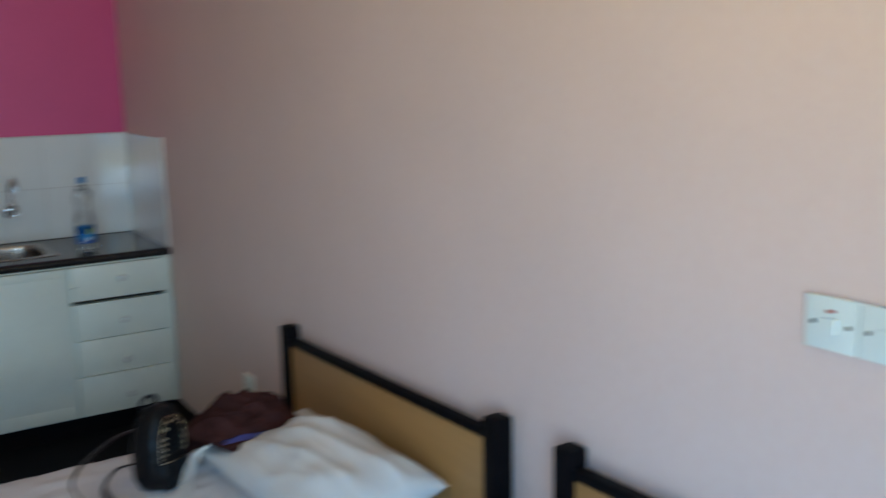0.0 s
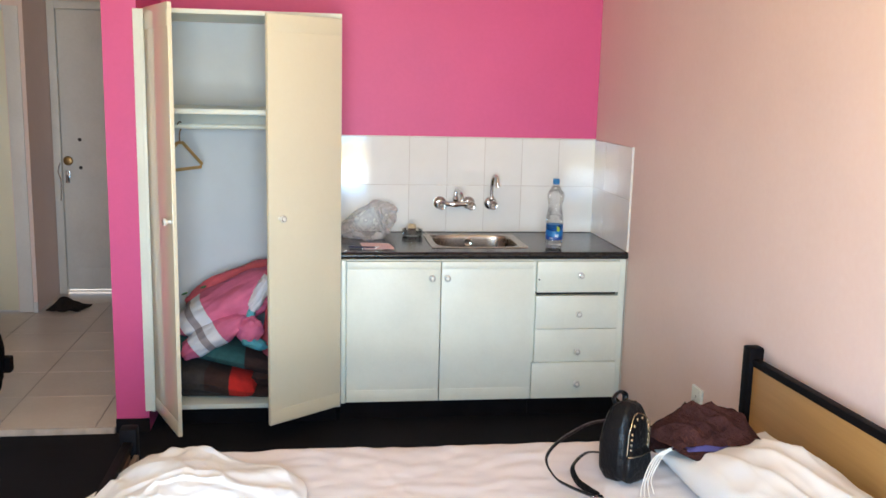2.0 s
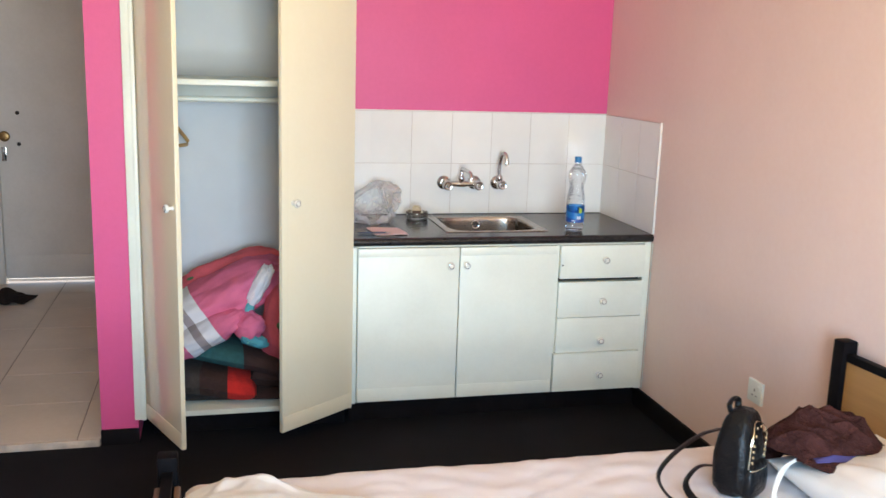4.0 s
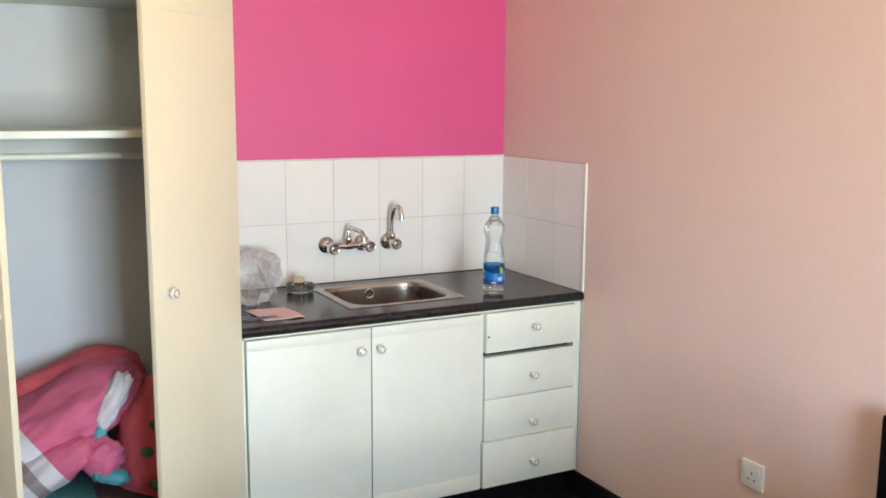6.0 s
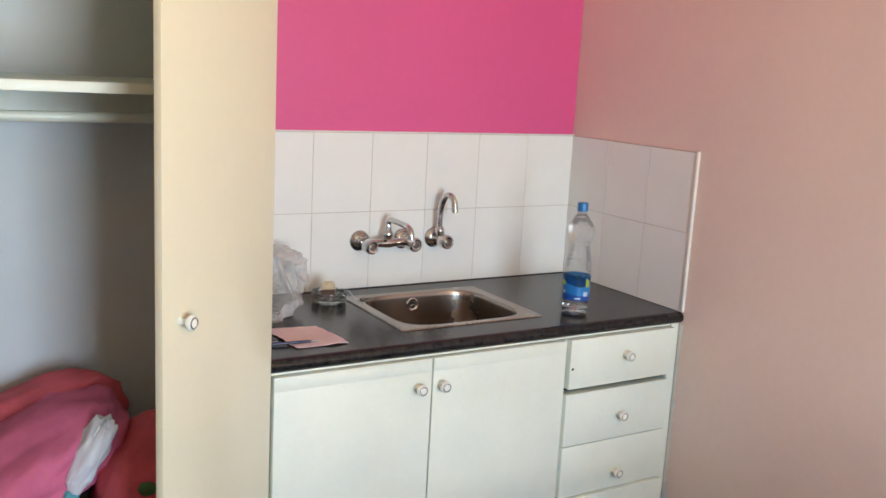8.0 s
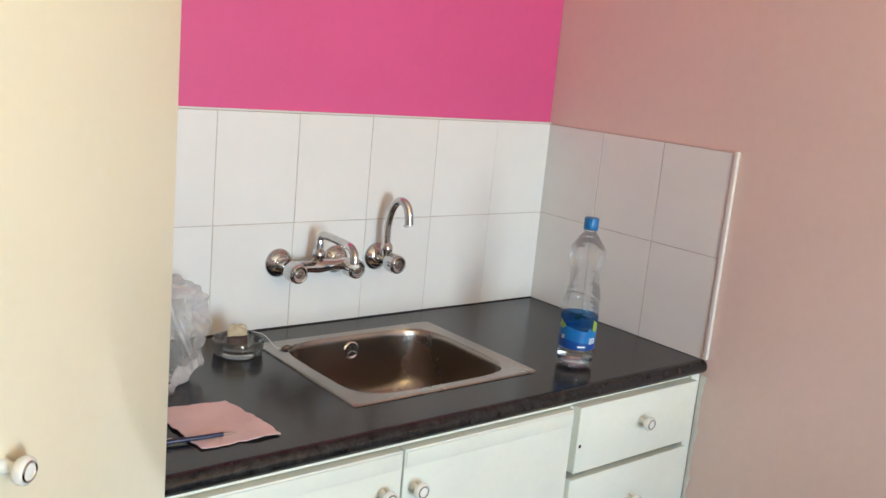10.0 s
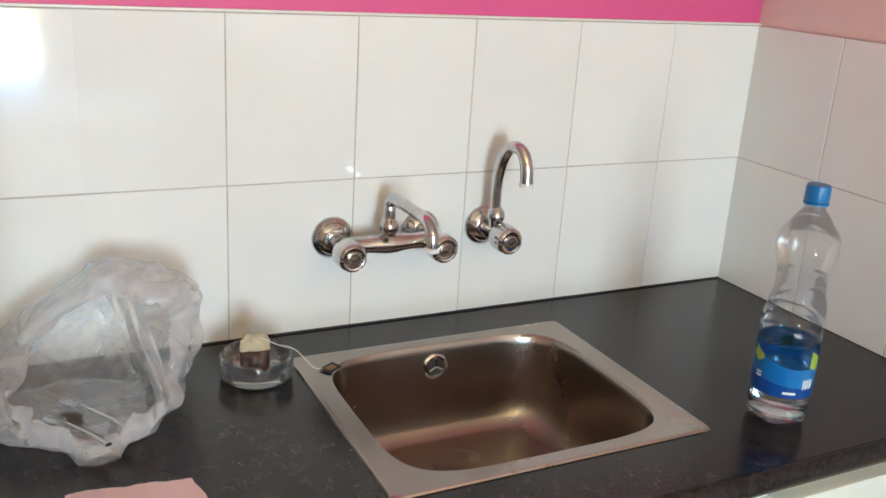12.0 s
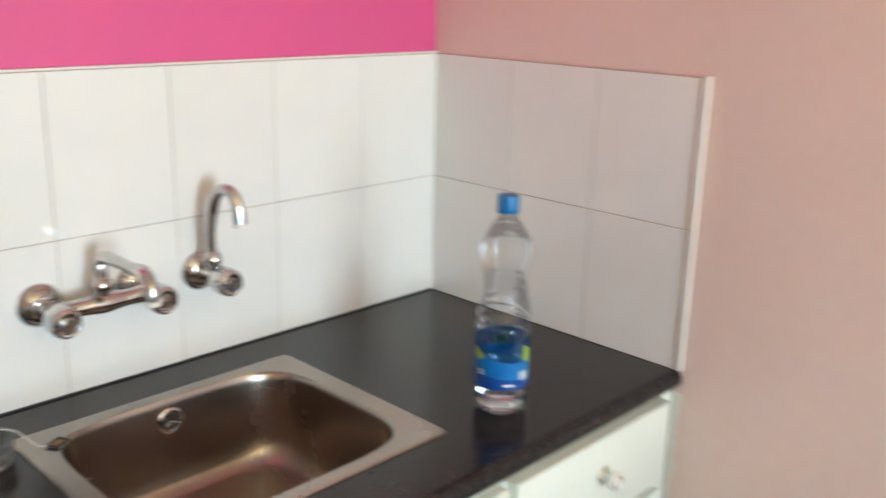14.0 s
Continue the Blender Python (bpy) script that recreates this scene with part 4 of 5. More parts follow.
    for a0, a1, za, zb in ((226, 250, 0.050, 0.0535), (262, 265, 0.058, 0.072), (267, 271, 0.058, 0.072), (273, 276, 0.058, 0.072), (278, 284, 0.058, 0.072), (168, 180, 0.070, 0.073), (166, 180, 0.065, 0.068)):
        part("label_mark", band(lambda u: za, lambda u: zb, a0, a1, 0.0422, 8), M_LABEL_WHITE, label)


bottle()


def ashtray():
    c = (-0.995, -0.136, TOP)
    t = thing("ashtray", c, "round clear glass ashtray on the worktop", "ashtray")
    m = Matrix.Translation((c[0], c[1], c[2] + 0.0006))
    bm = lathe([(0.001, 0), (0.046, 0), (0.051, 0.004), (0.0525, 0.014), (0.0535, 0.032), (0.052, 0.035), (0.0475, 0.035), (0.045, 0.03), (0.043, 0.012), (0.040, 0.008), (0.001, 0.0075)], 48, m)
    for v in bm.verts:
        d = v.co - m.translation
        a = math.atan2(d.y, d.x)
        k = max(0.0, math.cos(3 * (a + radians(90)))) ** 30
        if d.z > 0.028:
            v.co.z -= 0.008 * k
    part("dish", bm, M_GLASS, t)
    t = thing("tea_bag", (c[0], c[1] + 0.004, TOP + 0.009), "used tea bag, dry paper above and wet brown below", "tea bag")
    mm = Matrix.Translation((c[0] - 0.002, c[1] - 0.002, TOP + 0.0085)) @ pose(0, 0, 0, -10, 0, -10)
    def pad(z0, z1, th, seed):
        def f(u, v, s):
            e = (math.sin(math.pi * min(max(u, 0.02), 0.98)) * math.sin(math.pi * min(max(v, 0.05), 0.95))) ** 0.4
            return mm @ Vector((-0.021 + 0.042 * u + 0.002 * fold(v, u, 5, seed), s * th * e + 0.003 * fold(u, v, 4, seed), z0 + (z1 - z0) * v * (1 - (0.38 * abs(2 * u - 1) ** 3 + 0.09 * math.exp(-((u - 0.5) / 0.09) ** 2) if z0 > 0.01 else 0)) + 0.002 * fold(u, v, 3, seed)))
        bm = cloth(12, 10, lambda u, v: f(u, v, 1))
        b2 = cloth(12, 10, lambda u, v: f(u, v, -1))
        me = bpy.data.meshes.new("tmp")
        b2.to_mesh(me)
        b2.free()
        bm.from_mesh(me)
        bpy.data.meshes.remove(me)
        bmesh.ops.remove_doubles(bm, verts=bm.verts, dist=0.0004)
        return bm
    part("wet_end", pad(0.0, 0.030, 0.009, 1), M_TEA, t)
    part("dry_end", pad(0.030, 0.056, 0.005, 4), M_TEAPAPER, t)
    part("string", tube(smooth_path([(c[0] + 0.004, c[1] - 0.004, TOP + 0.062), (c[0] + 0.030, c[1] - 0.006, TOP + 0.047), (c[0] + 0.055, c[1] - 0.010, TOP + 0.037), (c[0] + 0.080, c[1] - 0.017, TOP + 0.009), (-0.900, -0.156, TOP + 0.0058)]), 0.0006, 5), M_CORD, t)
    tag = Matrix.Translation((-0.889, -0.157, TOP + 0.0052)) @ pose(0, 0, 0, 3, -2, 28)
    tag_card = part("tag", box(-0.014, 0.014, -0.010, 0.010, 0, 0.0007, m=tag), M_DARK, t, "dark paper tag with a gold print")
    part("tag_print", box(-0.0085, 0.0075, -0.005, 0.0055, 0.0008, 0.0012, m=tag), M_BRASS, tag_card)


ashtray()


def plastic_bag():
    c = Vector((-1.210, -0.210, TOP + 0.089))
    t = thing("plastic_bag", (c.x, -0.155, TOP), "crumpled translucent white plastic bag standing open", "plastic bag")
    back = Vector((-1.195, -0.022, TOP + 0.086))
    def wave(a, v, s, k):
        return noise.noise(Vector((math.cos(a) * s, math.sin(a) * s, v + k)))
    def ridge(a, v, s, k):
        """Sharp creases: high along the lines where the noise crosses zero."""
        return max(0.0, 1 - 3.2 * abs(wave(a, v, s, k))) ** 2
    def f(u, v, grow=1.0):
        """A sack from its closed back (v = 0) to its gathered mouth (v = 1)."""
        a = 2 * math.pi * u
        r = float(np.interp(v, (0, 0.1, 0.3, 0.55, 0.8, 0.93, 1.0), (0, 0.75, 1.32, 1.48, 1.32, 1.08, 1.0)))
        low = max(0.0, -math.sin(a))
        r *= 1 - 0.10 * low * math.sin(math.pi * v)
        r *= 0.95 + 0.20 * math.cos(2 * (a - 0.75)) * min(1, 2 * v) * (1 - 0.5 * v)
        r *= 1 + 0.16 * wave(a, v * 1.6, 1.5, 0) + 0.10 * (1 - abs(2.2 * wave(a, v * 1.4, 2.1, 5))) + 0.035 * (1 - abs(2.4 * wave(a, v * 2.2, 3.7, 9)))
        r *= 1 + 0.06 * ridge(a, v * 0.9, 1.5, 21) * min(1, 4 * v) + 0.03 * ridge(a, v * 1.3, 2.8, 31) * min(1, 3 * v)
        r *= grow
        m = back.lerp(c, v) + Vector((0, 0.03 * wave(a, 0, 2.2, 3) * v, 0))
        p = m + Vector(((0.080 if math.cos(a) > 0 else 0.108) * r * math.cos(a), 0.066 * math.sin(a) * v * min(r, 1.1), 0.082 * r * math.sin(a)))
        p.z = min(p.z, TOP + 0.12 + 0.55 * (p.z - TOP - 0.12)) if p.z > TOP + 0.12 else p.z
        p.z = TOP + (p.z - TOP) * (1 - 0.42 * min(1, max(0, -1.205 - p.x) / 0.15))
        p.x, p.y, p.z = max(p.x, -1.372), min(p.y, -0.010), max(p.z, TOP + 0.0016 + 0.004 * max(0, wave(a, v * 3, 5, 2)))
        return p
    part("film", cloth(240, 100, f), M_BAG, t, smooth=80)
    def cuff(u, v):
        """The mouth's edge, turned outwards."""
        a = 2 * math.pi * u
        w = (0.30 + 0.20 * wave(a, 1, 1.6, 1)) * v
        p = f(u, 1 - w, 1.01 + 0.09 * math.sin(math.pi * v) + 0.03 * v + (0.16 * wave(a, v, 2.6, 8) + 0.08 * wave(a, v * 2.0, 4.5, 4)) * v)
        return p + Vector((0, -0.012 * math.sin(math.pi * v), 0))
    part("rolled_rim", cloth(240, 28, cuff), M_BAG, t, smooth=80)
    # crumpled folds of film along the mouth's lower edge
    for k, (u0, u1, wide) in enumerate(((0.55, 0.93, 0.030), (0.60, 0.97, 0.022), (0.50, 0.80, 0.026))):
        def fringe(u, v):
            p = f(u0 + (u1 - u0) * u, 1.0)
            on = math.sin(math.pi * u) ** 0.5
            w = 0.016 * fold(4 * u, v * 0.8, 1.0, k + 1) + 0.006 * fold(9 * u, v * 1.2, 1.0, k + 4)
            out = wide * (v - 0.35) * on
            return (p.x + 0.6 * w, p.y - out + 0.5 * w, max(TOP + 0.0018, p.z + 0.004 * k + on * (0.016 * math.sin(math.pi * v) + 0.9 * w)))
        part("rim_fold", cloth(70, 14, fringe), M_BAG, t, smooth=80)
    def flap(u, v):
        """A limp tongue of film hanging inside the mouth."""
        x = -1.178 + 0.040 * v - (0.5 - u) * 0.040 * (1 - 0.45 * v)
        return (x, -0.165 - 0.055 * v + 0.010 * math.sin(7 * u + 3 * v), TOP + 0.155 - 0.110 * v + 0.010 * fold(u, v, 3, 2))
    part("inner_fold", cloth(18, 24, flap), M_BAG, t, smooth=80)


plastic_bag()


def spoon(base, turn, tilt):
    t = thing("teaspoon", base, "small steel teaspoon lying in the plastic bag", "teaspoon", "teaspoons in the bag")
    m = Matrix.Translation(base) @ pose(0, 0, 0, tilt, 0, turn)
    def bowl(u, v):
        x, y = 2 * u - 1, 2 * v - 1
        k = math.sqrt(max(0, 1 - y * y))
        return m @ Vector((x * k * 0.0125, 0.085 + 0.019 * y, 0.006 - 0.005 * max(0, 1 - (x * k) ** 2 - y * y)))
    part("bowl", cloth(12, 14, bowl, 0.001), M_CHROME, t)
    part("stem", tube([m @ Vector(p) for p in ((0, 0.068, 0.006), (0, 0.055, 0.009), (0, 0.0, 0.006), (0, -0.03, 0.003))], 0.0034, 8, flat=0.45, taper=(0.7, 1.5)), M_CHROME, t)


spoon((-1.2315, -0.2805, TOP + 0.020), 27, -7)
spoon((-1.2065, -0.236, TOP + 0.016), 29, -5)


def napkin():
    a, b, c, d = Vector((-1.276, -0.358)), Vector((-1.133, -0.372)), Vector((-1.118, -0.548)), Vector((-1.262, -0.545))
    def f(u, v):
        p = a.lerp(b, u).lerp(d.lerp(c, u), v)
        p = p + Vector(((0.006 * fold(v, 0.3, 5, 2) + 0.003 * fold(v, 0.3, 12, 5)) * (2 * u - 1), (0.006 * fold(u, 0.7, 5, 6) + 0.003 * fold(u, 0.7, 12, 3)) * (2 * v - 1)))
        lift = 0.0022 + 0.004 * max(0, fold(u, v, 2.2, 4)) + 0.006 * max(0, v - 0.75) * (1 - u) + 0.003 * max(0, math.sin(6 * u + 3 * v)) * (0.3 + 0.7 * v)
        return (p.x, p.y, TOP + lift)
    whole("paper_napkin", cloth(24, 28, f, 0.0012), M_NAPKIN, "creased pink paper napkin lying on the worktop", "napkin")
    t = thing("pen", (-1.26, -0.51, TOP), "slim dark blue ballpoint pen across the napkin", "pen")
    p0, p1 = Vector((-1.330, -0.500, TOP + 0.0056)), Vector((-1.188, -0.521, TOP + 0.0085))
    d = p1 - p0
    part("barrel", tube([p0, p0 + d * 0.84], 0.0038, 10), M_PEN, t)
    part("tip", tube([p0 + d * 0.84, p1], 0.0034, 10, taper=(1, 0.25)), M_CHROME, t)
    part("clip", tube([p0 + d * 0.03 + Vector((0, 0, 0.0055)), p0 + d * 0.25 + Vector((0, 0, 0.0055))], 0.0013, 6), M_CHROME, t)


napkin()


# ---- wall sockets ----
def socket_plate(name, y, z, switches, label):
    t = thing(name, (0, y, z), label, "socket" if name == "wall_socket" else "switch")
    part("plate", box(-0.012, -0.0005, y - 0.0445, y + 0.0445, z - 0.042, z + 0.042, 0.003), M_SOCKET, t)
    if name == "wall_socket":
        # dark blocks on the plate, coloured as the shade inside its pin holes
        for dy, dz, w, h in ((0.0, 0.006, 0.004, 0.010), (-0.012, -0.014, 0.008, 0.004), (0.012, -0.014, 0.008, 0.004)):
            part("pin_hole_shade", box(-0.0128, -0.0121, y + dy - w / 2, y + dy + w / 2, z + dz - h / 2, z + dz + h / 2), M_DARK, t)
        part("rocker", box(-0.0155, -0.0122, y - 0.032, y - 0.020, z + 0.008, z + 0.028, 0.001), M_SOCKET, t)
    else:
        part("rocker", box(-0.0175, -0.0122, y - 0.012, y + 0.012, z - 0.014, z + 0.010, 0.002), M_SOCKET, t)
        for dy in (-0.03, 0.03):
            part("screw", lathe([(0.001, 0), (0.0042, 0), (0.0038, 0.001), (0.001, 0.0012)], 10, Matrix.Translation((-0.012, y + dy, z)) @ pose(0, 0, 0, 0, -90, 0)), M_DARK, t)
        if switches > 1:
            part("indicator", box(-0.0135, -0.0122, y - 0.007, y + 0.007, z + 0.018, z + 0.023, 0.0005), M_RED, t)


socket_plate("wall_socket", -1.522, 0.418, 1, "white plastic wall socket with switch near the skirting")
socket_plate("light_switch", -3.972, 1.191, 2, "white plastic switch plate with red indicator on the wall")
socket_plate("light_switch", -4.064, 1.191, 1, "white plastic switch plate on the wall")


# ---- beds ----
def bed(yc, lift):
    """A single bed, head at the right wall. yc: the middle of its width; lift: how much higher its head end stands."""
    y0, y1 = yc - 0.585, yc + 0.565
    t = thing("bed", (-1.05, yc, 0), "single bed with black posts and honey veneer headboard", "bed", "single beds")
    for x, zt in ((-0.045, 0.772), (-2.05, 0.545)):
        for y in (y0, y1):
            part("post", box(x - 0.026, x + 0.026, y - 0.026, y + 0.026, 0.0, zt, 0.008), M_BLACK, t)
        part("head_rail" if zt > 0.6 else "foot_rail", box(x - 0.014, x + 0.014, y0 + 0.0265, y1 - 0.0265, zt - 0.062, zt - 0.037, 0.004), M_BLACK, t)
    part("headboard", box(-0.055, -0.035, y0 + 0.0265, y1 - 0.0265, 0.30, 0.7095, 0.002), M_WOOD, t, "honey wood veneer panel")
    for x in (-2.075, -2.05, -2.025):
        part("foot_slat", box(x - 0.008, x + 0.008, y0 + 0.03, y1 - 0.03, 0.30, 0.468, 0.003), M_SLAT, t)
    for y in (y0, y1):
        part("side_rail", box(-2.02, -0.085, y - 0.014, y + 0.014, 0.22, 0.33, 0.004), M_BLACK, t)
    part("slat_base", box(-2.02, -0.085, y0 + 0.016, y1 - 0.016, 0.26, 0.30), M_SLAT, t)
    # the frame stands a little out of level, higher at the aisle
    for ob in t.children:
        if ob.name.split(".")[0] in ("post", "head_rail", "headboard"):
            for v in ob.data.vertices:
                if v.co.x > -0.2 and v.co.z > 0.2:
                    v.co.z += lift + 0.03 * (y1 - v.co.y)
    part("mattress", soft_form((0.96, 0.535, 0.085), Matrix.Translation((-1.04, yc, 0.385)), 0.01, 2, 0.18, 30, yc), M_LINEN, t)
    return t


Y1, Y2 = -2.585, -3.985
bed(Y1, 0.0)
bed(Y2, 0.045)


def fitted_sheet(yc, seed):
    def f(u, v):
        # from one hem over the mattress to the other
        x = -2.005 + 1.925 * u
        s = (v - 0.5) * 1.46
        w = 0.545
        if abs(s) < w:
            y, z = yc + s, 0.4755
            e = min(1, (w - abs(s)) / 0.05)
            z -= 0.018 * (1 - e) ** 2
        else:
            y, z = yc + math.copysign(w + 0.006, s), 0.4575 - (abs(s) - w) * 0.9
            e = 0
        z += 0.010 * fold(x, y, 2.4, seed) * (0.4 + 0.6 * e) + 0.006 * abs(fold(x, y * 2.5, 6, seed + 2)) + 0.004 * fold(x * 0.7 + y, y - x, 14, seed)
        w = fold(x + 0.5 * y + 0.3 * fold(x, y, 2, seed), 0.35 * (y - x), 5.5, seed + 4)
        z += 0.010 * max(0.0, 1 - abs(5 * w)) * max(0.0, fold(x, y, 1.7, seed + 7) + 0.15) * (0.3 + 0.7 * e)
        y += 0.006 * fold(x, z, 7, seed + 1)
        edge = min(u, 1 - u) * 1.925
        if edge < 0.04:
            z -= 0.02 * (1 - edge / 0.04) ** 2
        return (x, y, max(z, 0.30))
    whole("bed_sheet", cloth(190, 120, f, 0.003), M_SHEET, "wrinkled pale pinkish-white sheet over the mattress", "sheet", "bed sheets")


fitted_sheet(Y1, 1.0)
fitted_sheet(Y2, 8.0)


def pillow(yc, seed, droop=0.0):
    m = Matrix.Translation((-0.278, yc, 0.562)) @ pose(0, 0, 0, 0, -6, 4)
    bm = bmesh.new()
    n = 54
    g = {}
    for s in (1, -1):
        for i in range(n + 1):
            for j in range(n + 1):
                u, v = 2 * i / n - 1, 2 * j / n - 1
                e = (max(0, 1 - u * u) * max(0, 1 - v * v)) ** 0.42
                x = 0.182 * u * (1 - 0.06 * (1 - v * v) * abs(u))
                y = 0.362 * v * (1 - 0.05 * (1 - u * u) * abs(v))
                z = s * 0.094 * e * (1 + 0.22 * fold(u, v, 1.4, seed)) + 0.010 * fold(u, v, 4, seed) * e
                if s > 0:
                    w = fold(0.7 * u + 0.25 * fold(v, u, 1.5, seed), 0.8 * v + 0.3 * u, 1.7, seed + 3)
                    z += (0.012 * max(0, 1 - abs(1.7 * w)) ** 4 + 0.009 * max(0, 1 - 2.6 * abs(fold(u + 0.4 * v, 0.5 * v, 2.0, seed + 9))) ** 2 + 0.005 * fold(u * 2, v, 3, seed)) * e
                z *= 1 - droop * min(1, max(0, v) / 0.8) ** 1.5 * (s > 0)
                g[s, i, j] = bm.verts.new(m @ Vector((x, y, z)))
        for i in range(n):
            for j in range(n):
                bm.faces.new([g[s, i + a, j + b] for a, b in ((0, 0), (1, 0), (1, 1), (0, 1))])
    bmesh.ops.remove_doubles(bm, verts=bm.verts, dist=0.0008)
    return whole("pillow", bm, M_PILLOW, "plump white cotton pillow at the head of the bed", "pillow", "bed pillows", smooth=80)


pillow(-2.66, 2.0, 0.72)
pillow(Y2 - 0.03, 6.0)


def crumpled_sheet():
    def f(u, v):
        a = 2 * math.pi * u
        r = v * (1 + 0.22 * noise.noise(Vector((math.cos(a) * 1.3, math.sin(a) * 1.3, 2.0))))
        x, y = -1.825 + 0.305 * r * math.cos(a), -2.535 + 0.42 * r * math.sin(a)
        h = 0.032 * max(0, 1 - v ** 2.5) * (1 + 0.8 * fold(x, y, 3, 3))
        def ridge(s, k, hard):
            wx, wy = x + 0.16 * fold(x, y, 5, k) + 0.03 * fold(x, y, 13, k), y + 0.16 * fold(y, x, 5, k + 1)
            return max(0.0, 1 - hard * abs(fold(wx, 0.6 * wy, s, k)))
        h += 0.034 * ridge(3.2, 1, 2.2) + 0.030 * ridge(5.5, 6, 2.8) + 0.016 * ridge(10, 2, 3.0) + 0.004 * ridge(22, 5, 2.4)
        h *= 0.74 - 0.16 * math.sin(a) * v
        h *= min(1, (1 - v) * 7 + 0.10)
        return (x, y, 0.488 + max(0.002, h))
    whole("crumpled_linen", cloth(170, 64, f), M_LINEN, "white cotton sheet thrown in a crumpled heap on bed", "linen", smooth=80)


crumpled_sheet()


def leather_backpack():
    t = thing("backpack", (-0.565, -2.33, 0.49), "small black leather backpack with gold studs on the bed", "backpack")
    m = Matrix.Translation((-0.595, -2.35, 0.476)) @ pose(0, 0, 0, 0, 3, 37) @ Matrix.Diagonal((0.84, 0.84, 0.9, 1))
    def shell(sx, sy, sz, cz, top, power, seed, n=24):
        bm = soft_form((1, 1, 1), Matrix(), 0.055, 2.6, power, n, seed)
        for v in bm.verts:
            k = 1 - top * max(0, v.co.z) ** 2
            v.co = m @ Vector((v.co.x * sx * k, v.co.y * sy * (1 - 0.3 * max(0, v.co.z)), cz + v.co.z * sz))
        return bm
    part("body", shell(0.086, 0.060, 0.128, 0.130, 0.38, 0.48, 2), M_LEATHER, t)
    pocket = part("front_pocket", shell(0.072, 0.03, 0.055, 0.062, 0.05, 0.5, 4, 16), M_LEATHER, t)
    # move the pocket to the outer face
    for v in pocket.data.vertices:
        v.co += m.to_3x3() @ Vector((0.0, -0.052, 0))
    def arc(k, n):
        out = []
        for i in range(n + 1):
            w = i / n
            if w < 0.3 or w > 0.7:
                g = (0.3 - w if w < 0.3 else w - 0.7) / 0.3
                px, pz = (0.064 if w < 0.3 else -0.064) * k, 0.168 - 0.065 * g
            else:
                a = math.pi * (w - 0.3) / 0.4
                px, pz = 0.064 * k * math.cos(a), 0.168 + 0.060 * k * math.sin(a)
            # follows the bulging front
            bulge = 0.0615 - 10 * max(0, pz - 0.185) ** 2 - 2.2 * max(0, abs(px) - 0.045) ** 1.6
            out.append(m @ Vector((px, -bulge, pz)))
        return out
    part("pocket_zip", tube([m @ Vector((0.068 * math.cos(a), -0.066 - 0.016 * math.sin(a), 0.101)) for a in (math.pi * i / 16 for i in range(17))], 0.0013, 6), M_STUD, t, "pale gold zip")
    part("zip", tube(arc(1.0, 24), 0.0016, 6), M_STUD, t, "pale gold zip")
    prof = [(0.0008, 0), (0.0052, 0), (0.0046, 0.003), (0.0008, 0.005)]
    for i, p in enumerate(arc(0.78, 13)):
        part("stud", lathe(prof, 10, Matrix.Translation(p) @ m.to_3x3().to_4x4() @ pose(0, 0, 0, 90) ), M_STUD, t, "" if i else "round pale gold stud")
    part("top_handle", tube(smooth_path([m @ Vector(p) for p in ((-0.03, 0.03, 0.245), (-0.033, 0.035, 0.268), (0, 0.035, 0.282), (0.033, 0.035, 0.268), (0.03, 0.03, 0.245))]), 0.009, 8, flat=0.45), M_LEATHER, t)
    for pts in (((-0.64, -2.34, 0.55), (-0.70, -2.34, 0.552), (-0.745, -2.36, 0.520), (-0.742, -2.40, 0.494), (-0.725, -2.45, 0.490), (-0.708, -2.495, 0.490)),
                ((-0.63, -2.31, 0.64), (-0.70, -2.33, 0.635), (-0.79, -2.355, 0.595), (-0.825, -2.36, 0.545), (-0.80, -2.375, 0.495), (-0.77, -2.43, 0.490), (-0.715, -2.505, 0.490))):
        part("strap", tube(smooth_path(pts, 10), 0.0105, 8, flat=0.25), M_LEATHER, t)
    part("buckle", box(-0.728, -0.698, -2.515, -2.495, 0.4885, 0.495, 0.002), M_CHROME, t)


leather_backpack()


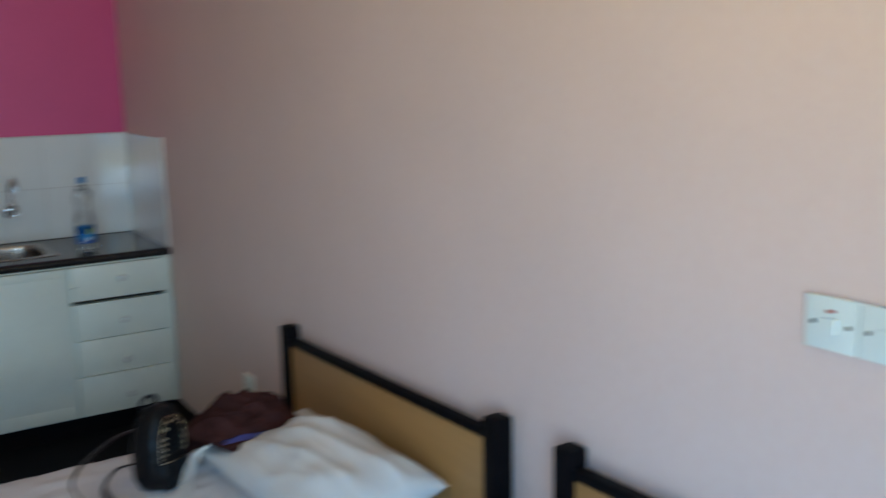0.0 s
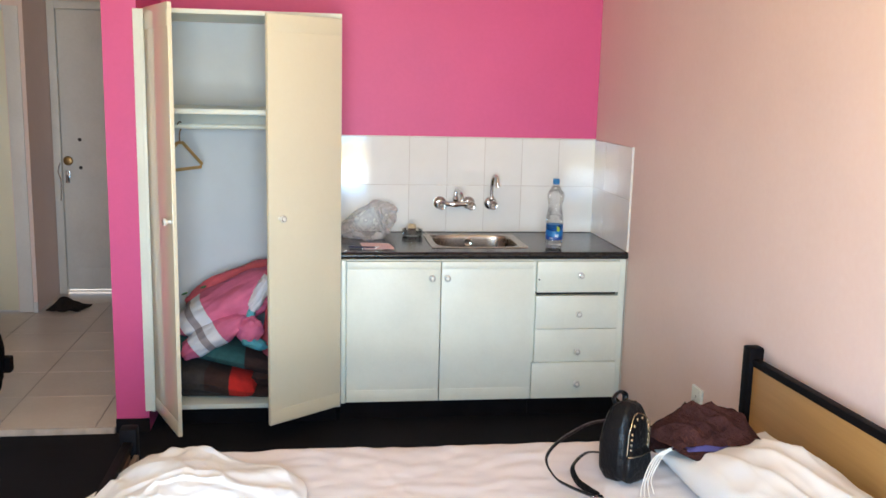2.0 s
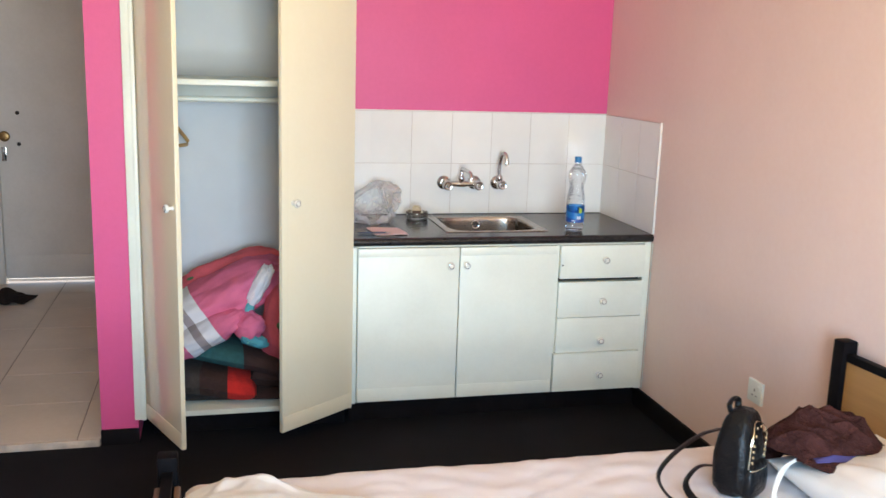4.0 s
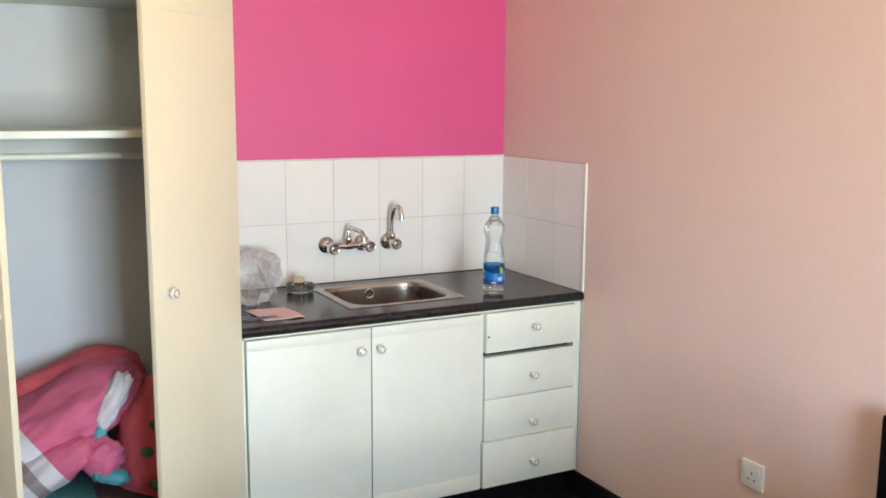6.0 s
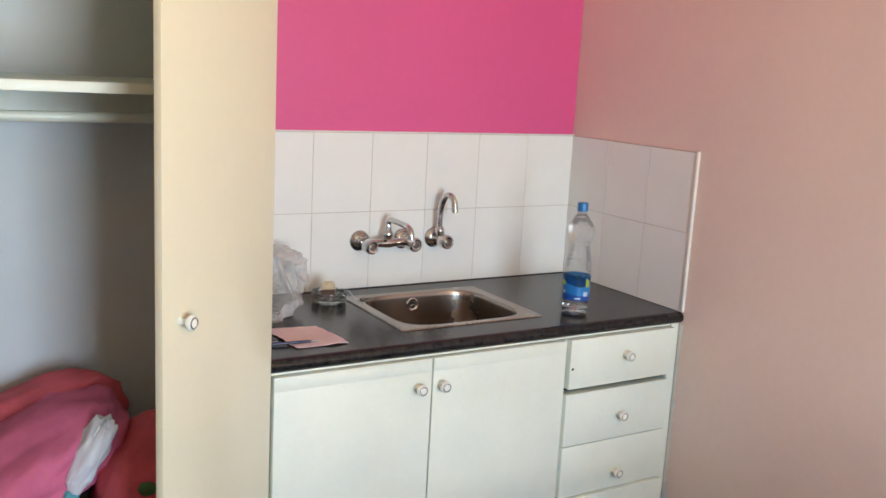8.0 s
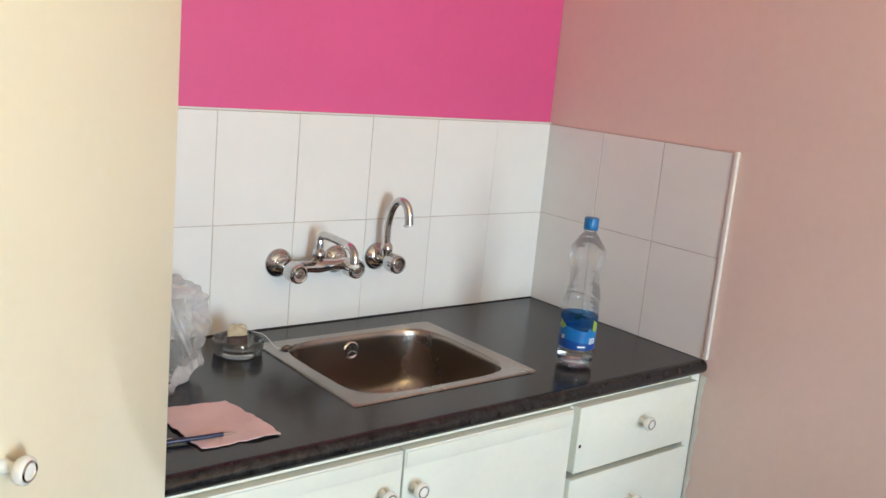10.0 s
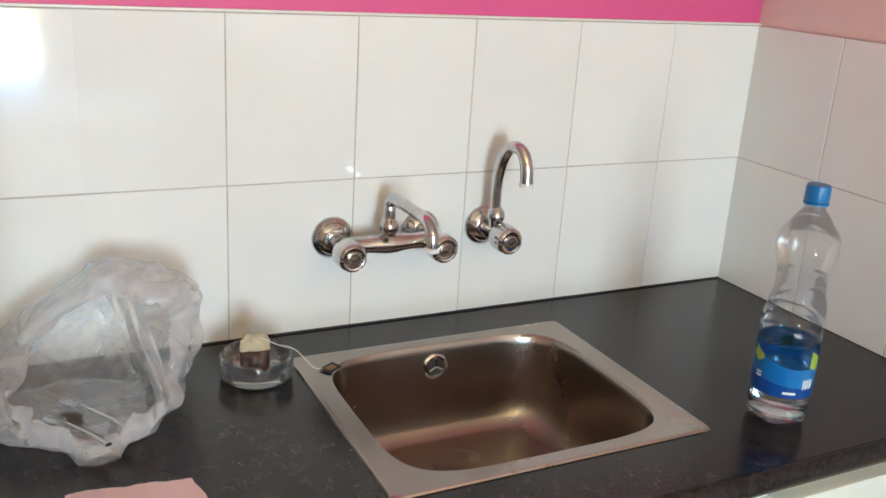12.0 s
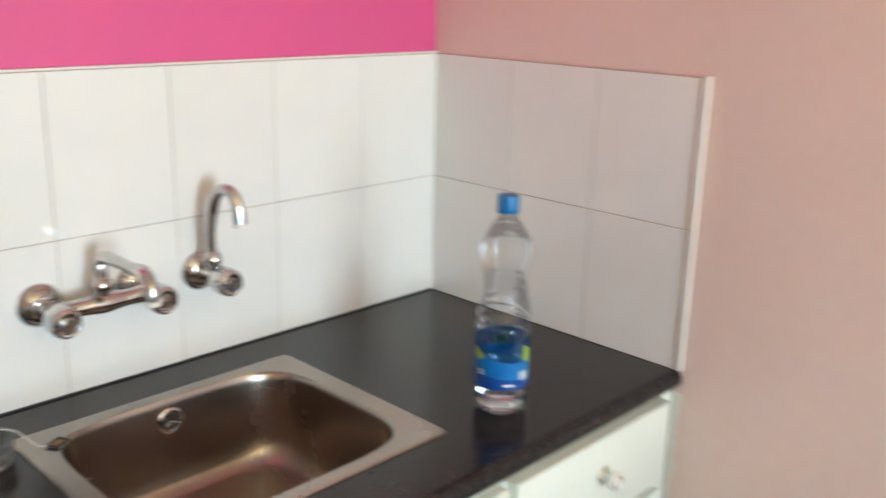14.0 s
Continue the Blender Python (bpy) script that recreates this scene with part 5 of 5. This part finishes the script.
def cloth_bag():
    t = thing("drawstring_bag", (-0.29, -2.22, 0.5), "slumped plum cloth drawstring bag with pale cords", "bag")
    def crumple(x, y, z):
        return 0.024 * max(0.0, 1 - 2.5 * abs(noise.noise(Vector((x * 8, y * 9, z * 7))))) ** 2 + 0.016 * max(0.0, 1 - 3 * abs(noise.noise(Vector((x * 15 + 4, y * 12, z * 12))))) ** 2 + 0.012 * noise.noise(Vector((x * 13, y * 13, z * 13)))
    def over(u, v):
        """From the mouth's upper lip over the stuffed body down to the bed."""
        e = max(0.0, math.sin(math.pi * (0.02 + 0.96 * u))) ** 0.28
        y = float(np.interp(v, (0, 0.5, 1), (-2.455, -2.32, -2.21))) - 0.035 * u * (1 - v)
        base = float(np.interp(v, (0, 0.25, 0.5, 1), (0.592, 0.55, 0.50, 0.49)))
        high = float(np.interp(v, (0, 0.2, 0.5, 0.75, 1), (0.612, 0.650, 0.676, 0.63, 0.495))) * 1.0
        x = -0.475 + 0.275 * u - 0.035 * (1 - u) * math.sin(math.pi * v)
        z = base + (high - base) * e
        k = crumple(x, y, z) * min(1, 4 * v + 0.3) * e
        return (x, y - 0.3 * k, z + k)
    part("cloth", cloth(100, 90, over, 0.004), M_PLUM, t, smooth=80)
    def lip(u, v):
        """The lower lip, folded forward over the pillow."""
        x = -0.475 + 0.272 * u
        reach = 0.088 * max(0.0, math.sin(math.pi * u ** 0.62)) ** 0.7
        y = -2.425 - 0.035 * u - 0.022 * (1 - abs(2 * u - 1)) - reach * v
        return (x, y, 0.594 + 0.012 * math.sin(math.pi * v) + 0.004 * fold(u * 4, v, 2, 3))
    part("lower_lip", cloth(50, 12, lip, 0.007), M_PLUM, t, smooth=80)
    def inside(u, v):
        x = -0.450 + 0.135 * u
        y = -2.478 + 0.045 * v - 0.015 * u
        return (x, y, 0.6055 + 0.022 * math.sin(math.pi * u) * v + 0.003 * fold(u, v, 4, 2))
    part("lining", cloth(24, 8, inside, 0.002), M_BLUE_CLOTH, t, "violet-blue lining showing")
    for k in range(4):
        part("cord", tube(smooth_path([(-0.462, -2.425, 0.592 + 0.003 * k), (-0.50 - 0.012 * k, -2.432 - 0.006 * k, 0.578), (-0.540 - 0.016 * k, -2.45 - 0.018 * k, 0.520), (-0.550 - 0.022 * k, -2.50 - 0.026 * k, 0.493)]), 0.0019, 6), M_CORD, t)
    for k in range(2):
        part("cord", tube(smooth_path([(-0.19, -2.46, 0.598), (-0.175, -2.465, 0.612 + 0.008 * k), (-0.155, -2.48, 0.606), (-0.14, -2.50, 0.600 + 0.004 * k)]), 0.0019, 6), M_CORD, t)


cloth_bag()


# ---- glazed wall tiles and floor tiles ----
def tile_mesh(name, w, d, h, material):
    bm = box(-w / 2, w / 2, -d, 0, -h / 2, h / 2, 0.0007, seg=1)
    return mesh_of(name, bm, material, 30)


def put_piece(name, me, parent, m):
    ob = new(name, me)
    ob.parent = parent
    ob.matrix_parent_inverse = BASE.get(parent, Matrix()).inverted()
    ob.matrix_basis = m
    return ob


grout = whole("tile_bed", box(-1.372, -0.0003, -0.0056, -0.0003, TOP + 0.0005, TOP + 2 * TILE_H), M_GROUT, "grey grout joints behind the white wall tiles", "tile joints", kind="structure")
grout_side = whole("tile_bed", box(-0.0056, -0.0004, -0.603, -0.0062, TOP + 0.0005, TOP + 2 * TILE_H), M_GROUT, "grey grout joints behind the white wall tiles", "tile joints", kind="structure")
full = tile_mesh("tile", TILE_W - 0.0017, 0.006, TILE_H - 0.0017, M_TILE)
end = tile_mesh("tile", 0.170, 0.006, TILE_H - 0.0022, M_TILE)
rnd = random.Random(4)
for i in range(7):
    for j in range(2):
        tilt = pose(0, 0, 0, rnd.uniform(-0.2, 0.2), 0, {1: -0.6, 5: 0.1, 6: 0.0}.get(i, rnd.uniform(-0.2, 0.2)))
        x = -TILE_W * (i + 0.5) - 0.003 if i < 6 else -1.286
        put_piece("tile", full if i < 6 else end, grout, Matrix.Translation((x, -0.0010, TOP + TILE_H * (j + 0.5))) @ tilt)
for i in range(3):
    for j in range(2):
        tilt = pose(0, 0, 0, rnd.uniform(-0.3, 0.3), 0, -90 + rnd.uniform(-0.3, 0.3))
        put_piece("tile", full, grout_side, Matrix.Translation((-0.0010, -TILE_W * (i + 0.5) - 0.005, TOP + TILE_H * (j + 0.5))) @ tilt)
whole("trim", box(-0.0105, -0.0005, -0.6165, -0.6065, TOP + 0.002, TOP + 2 * TILE_H + 0.003, 0.002), M_TRIM, "white plastic edge strip of the side tiles", "trim", kind="structure")
whole("trim", box(-1.372, -0.0005, -0.0075, -0.0005, TOP + 2 * TILE_H + 0.0005, TOP + 2 * TILE_H + 0.0045, 0.001), M_TRIM, "painted top edge of the wall tiles", "trim", kind="structure")

xs = [-3.6, -3.35, -2.915, -2.48, -2.389]
ys = [-0.648, -0.215, 0.19, 0.585, 0.985, 1.385, 1.785, 2.14]
for xa, xb in zip(xs, xs[1:]):
    for ya, yb in zip(ys, ys[1:]):
        bm = box(xa + 0.002, xb - 0.002, ya + 0.002, yb - 0.002, 0.020, 0.030 + rnd.uniform(-0.0004, 0.0004), 0.001, seg=1)
        ob = new("floor_tile", mesh_of("floor_tile", bm, M_HALLTILE, 30))
        ob.parent = hall_floor
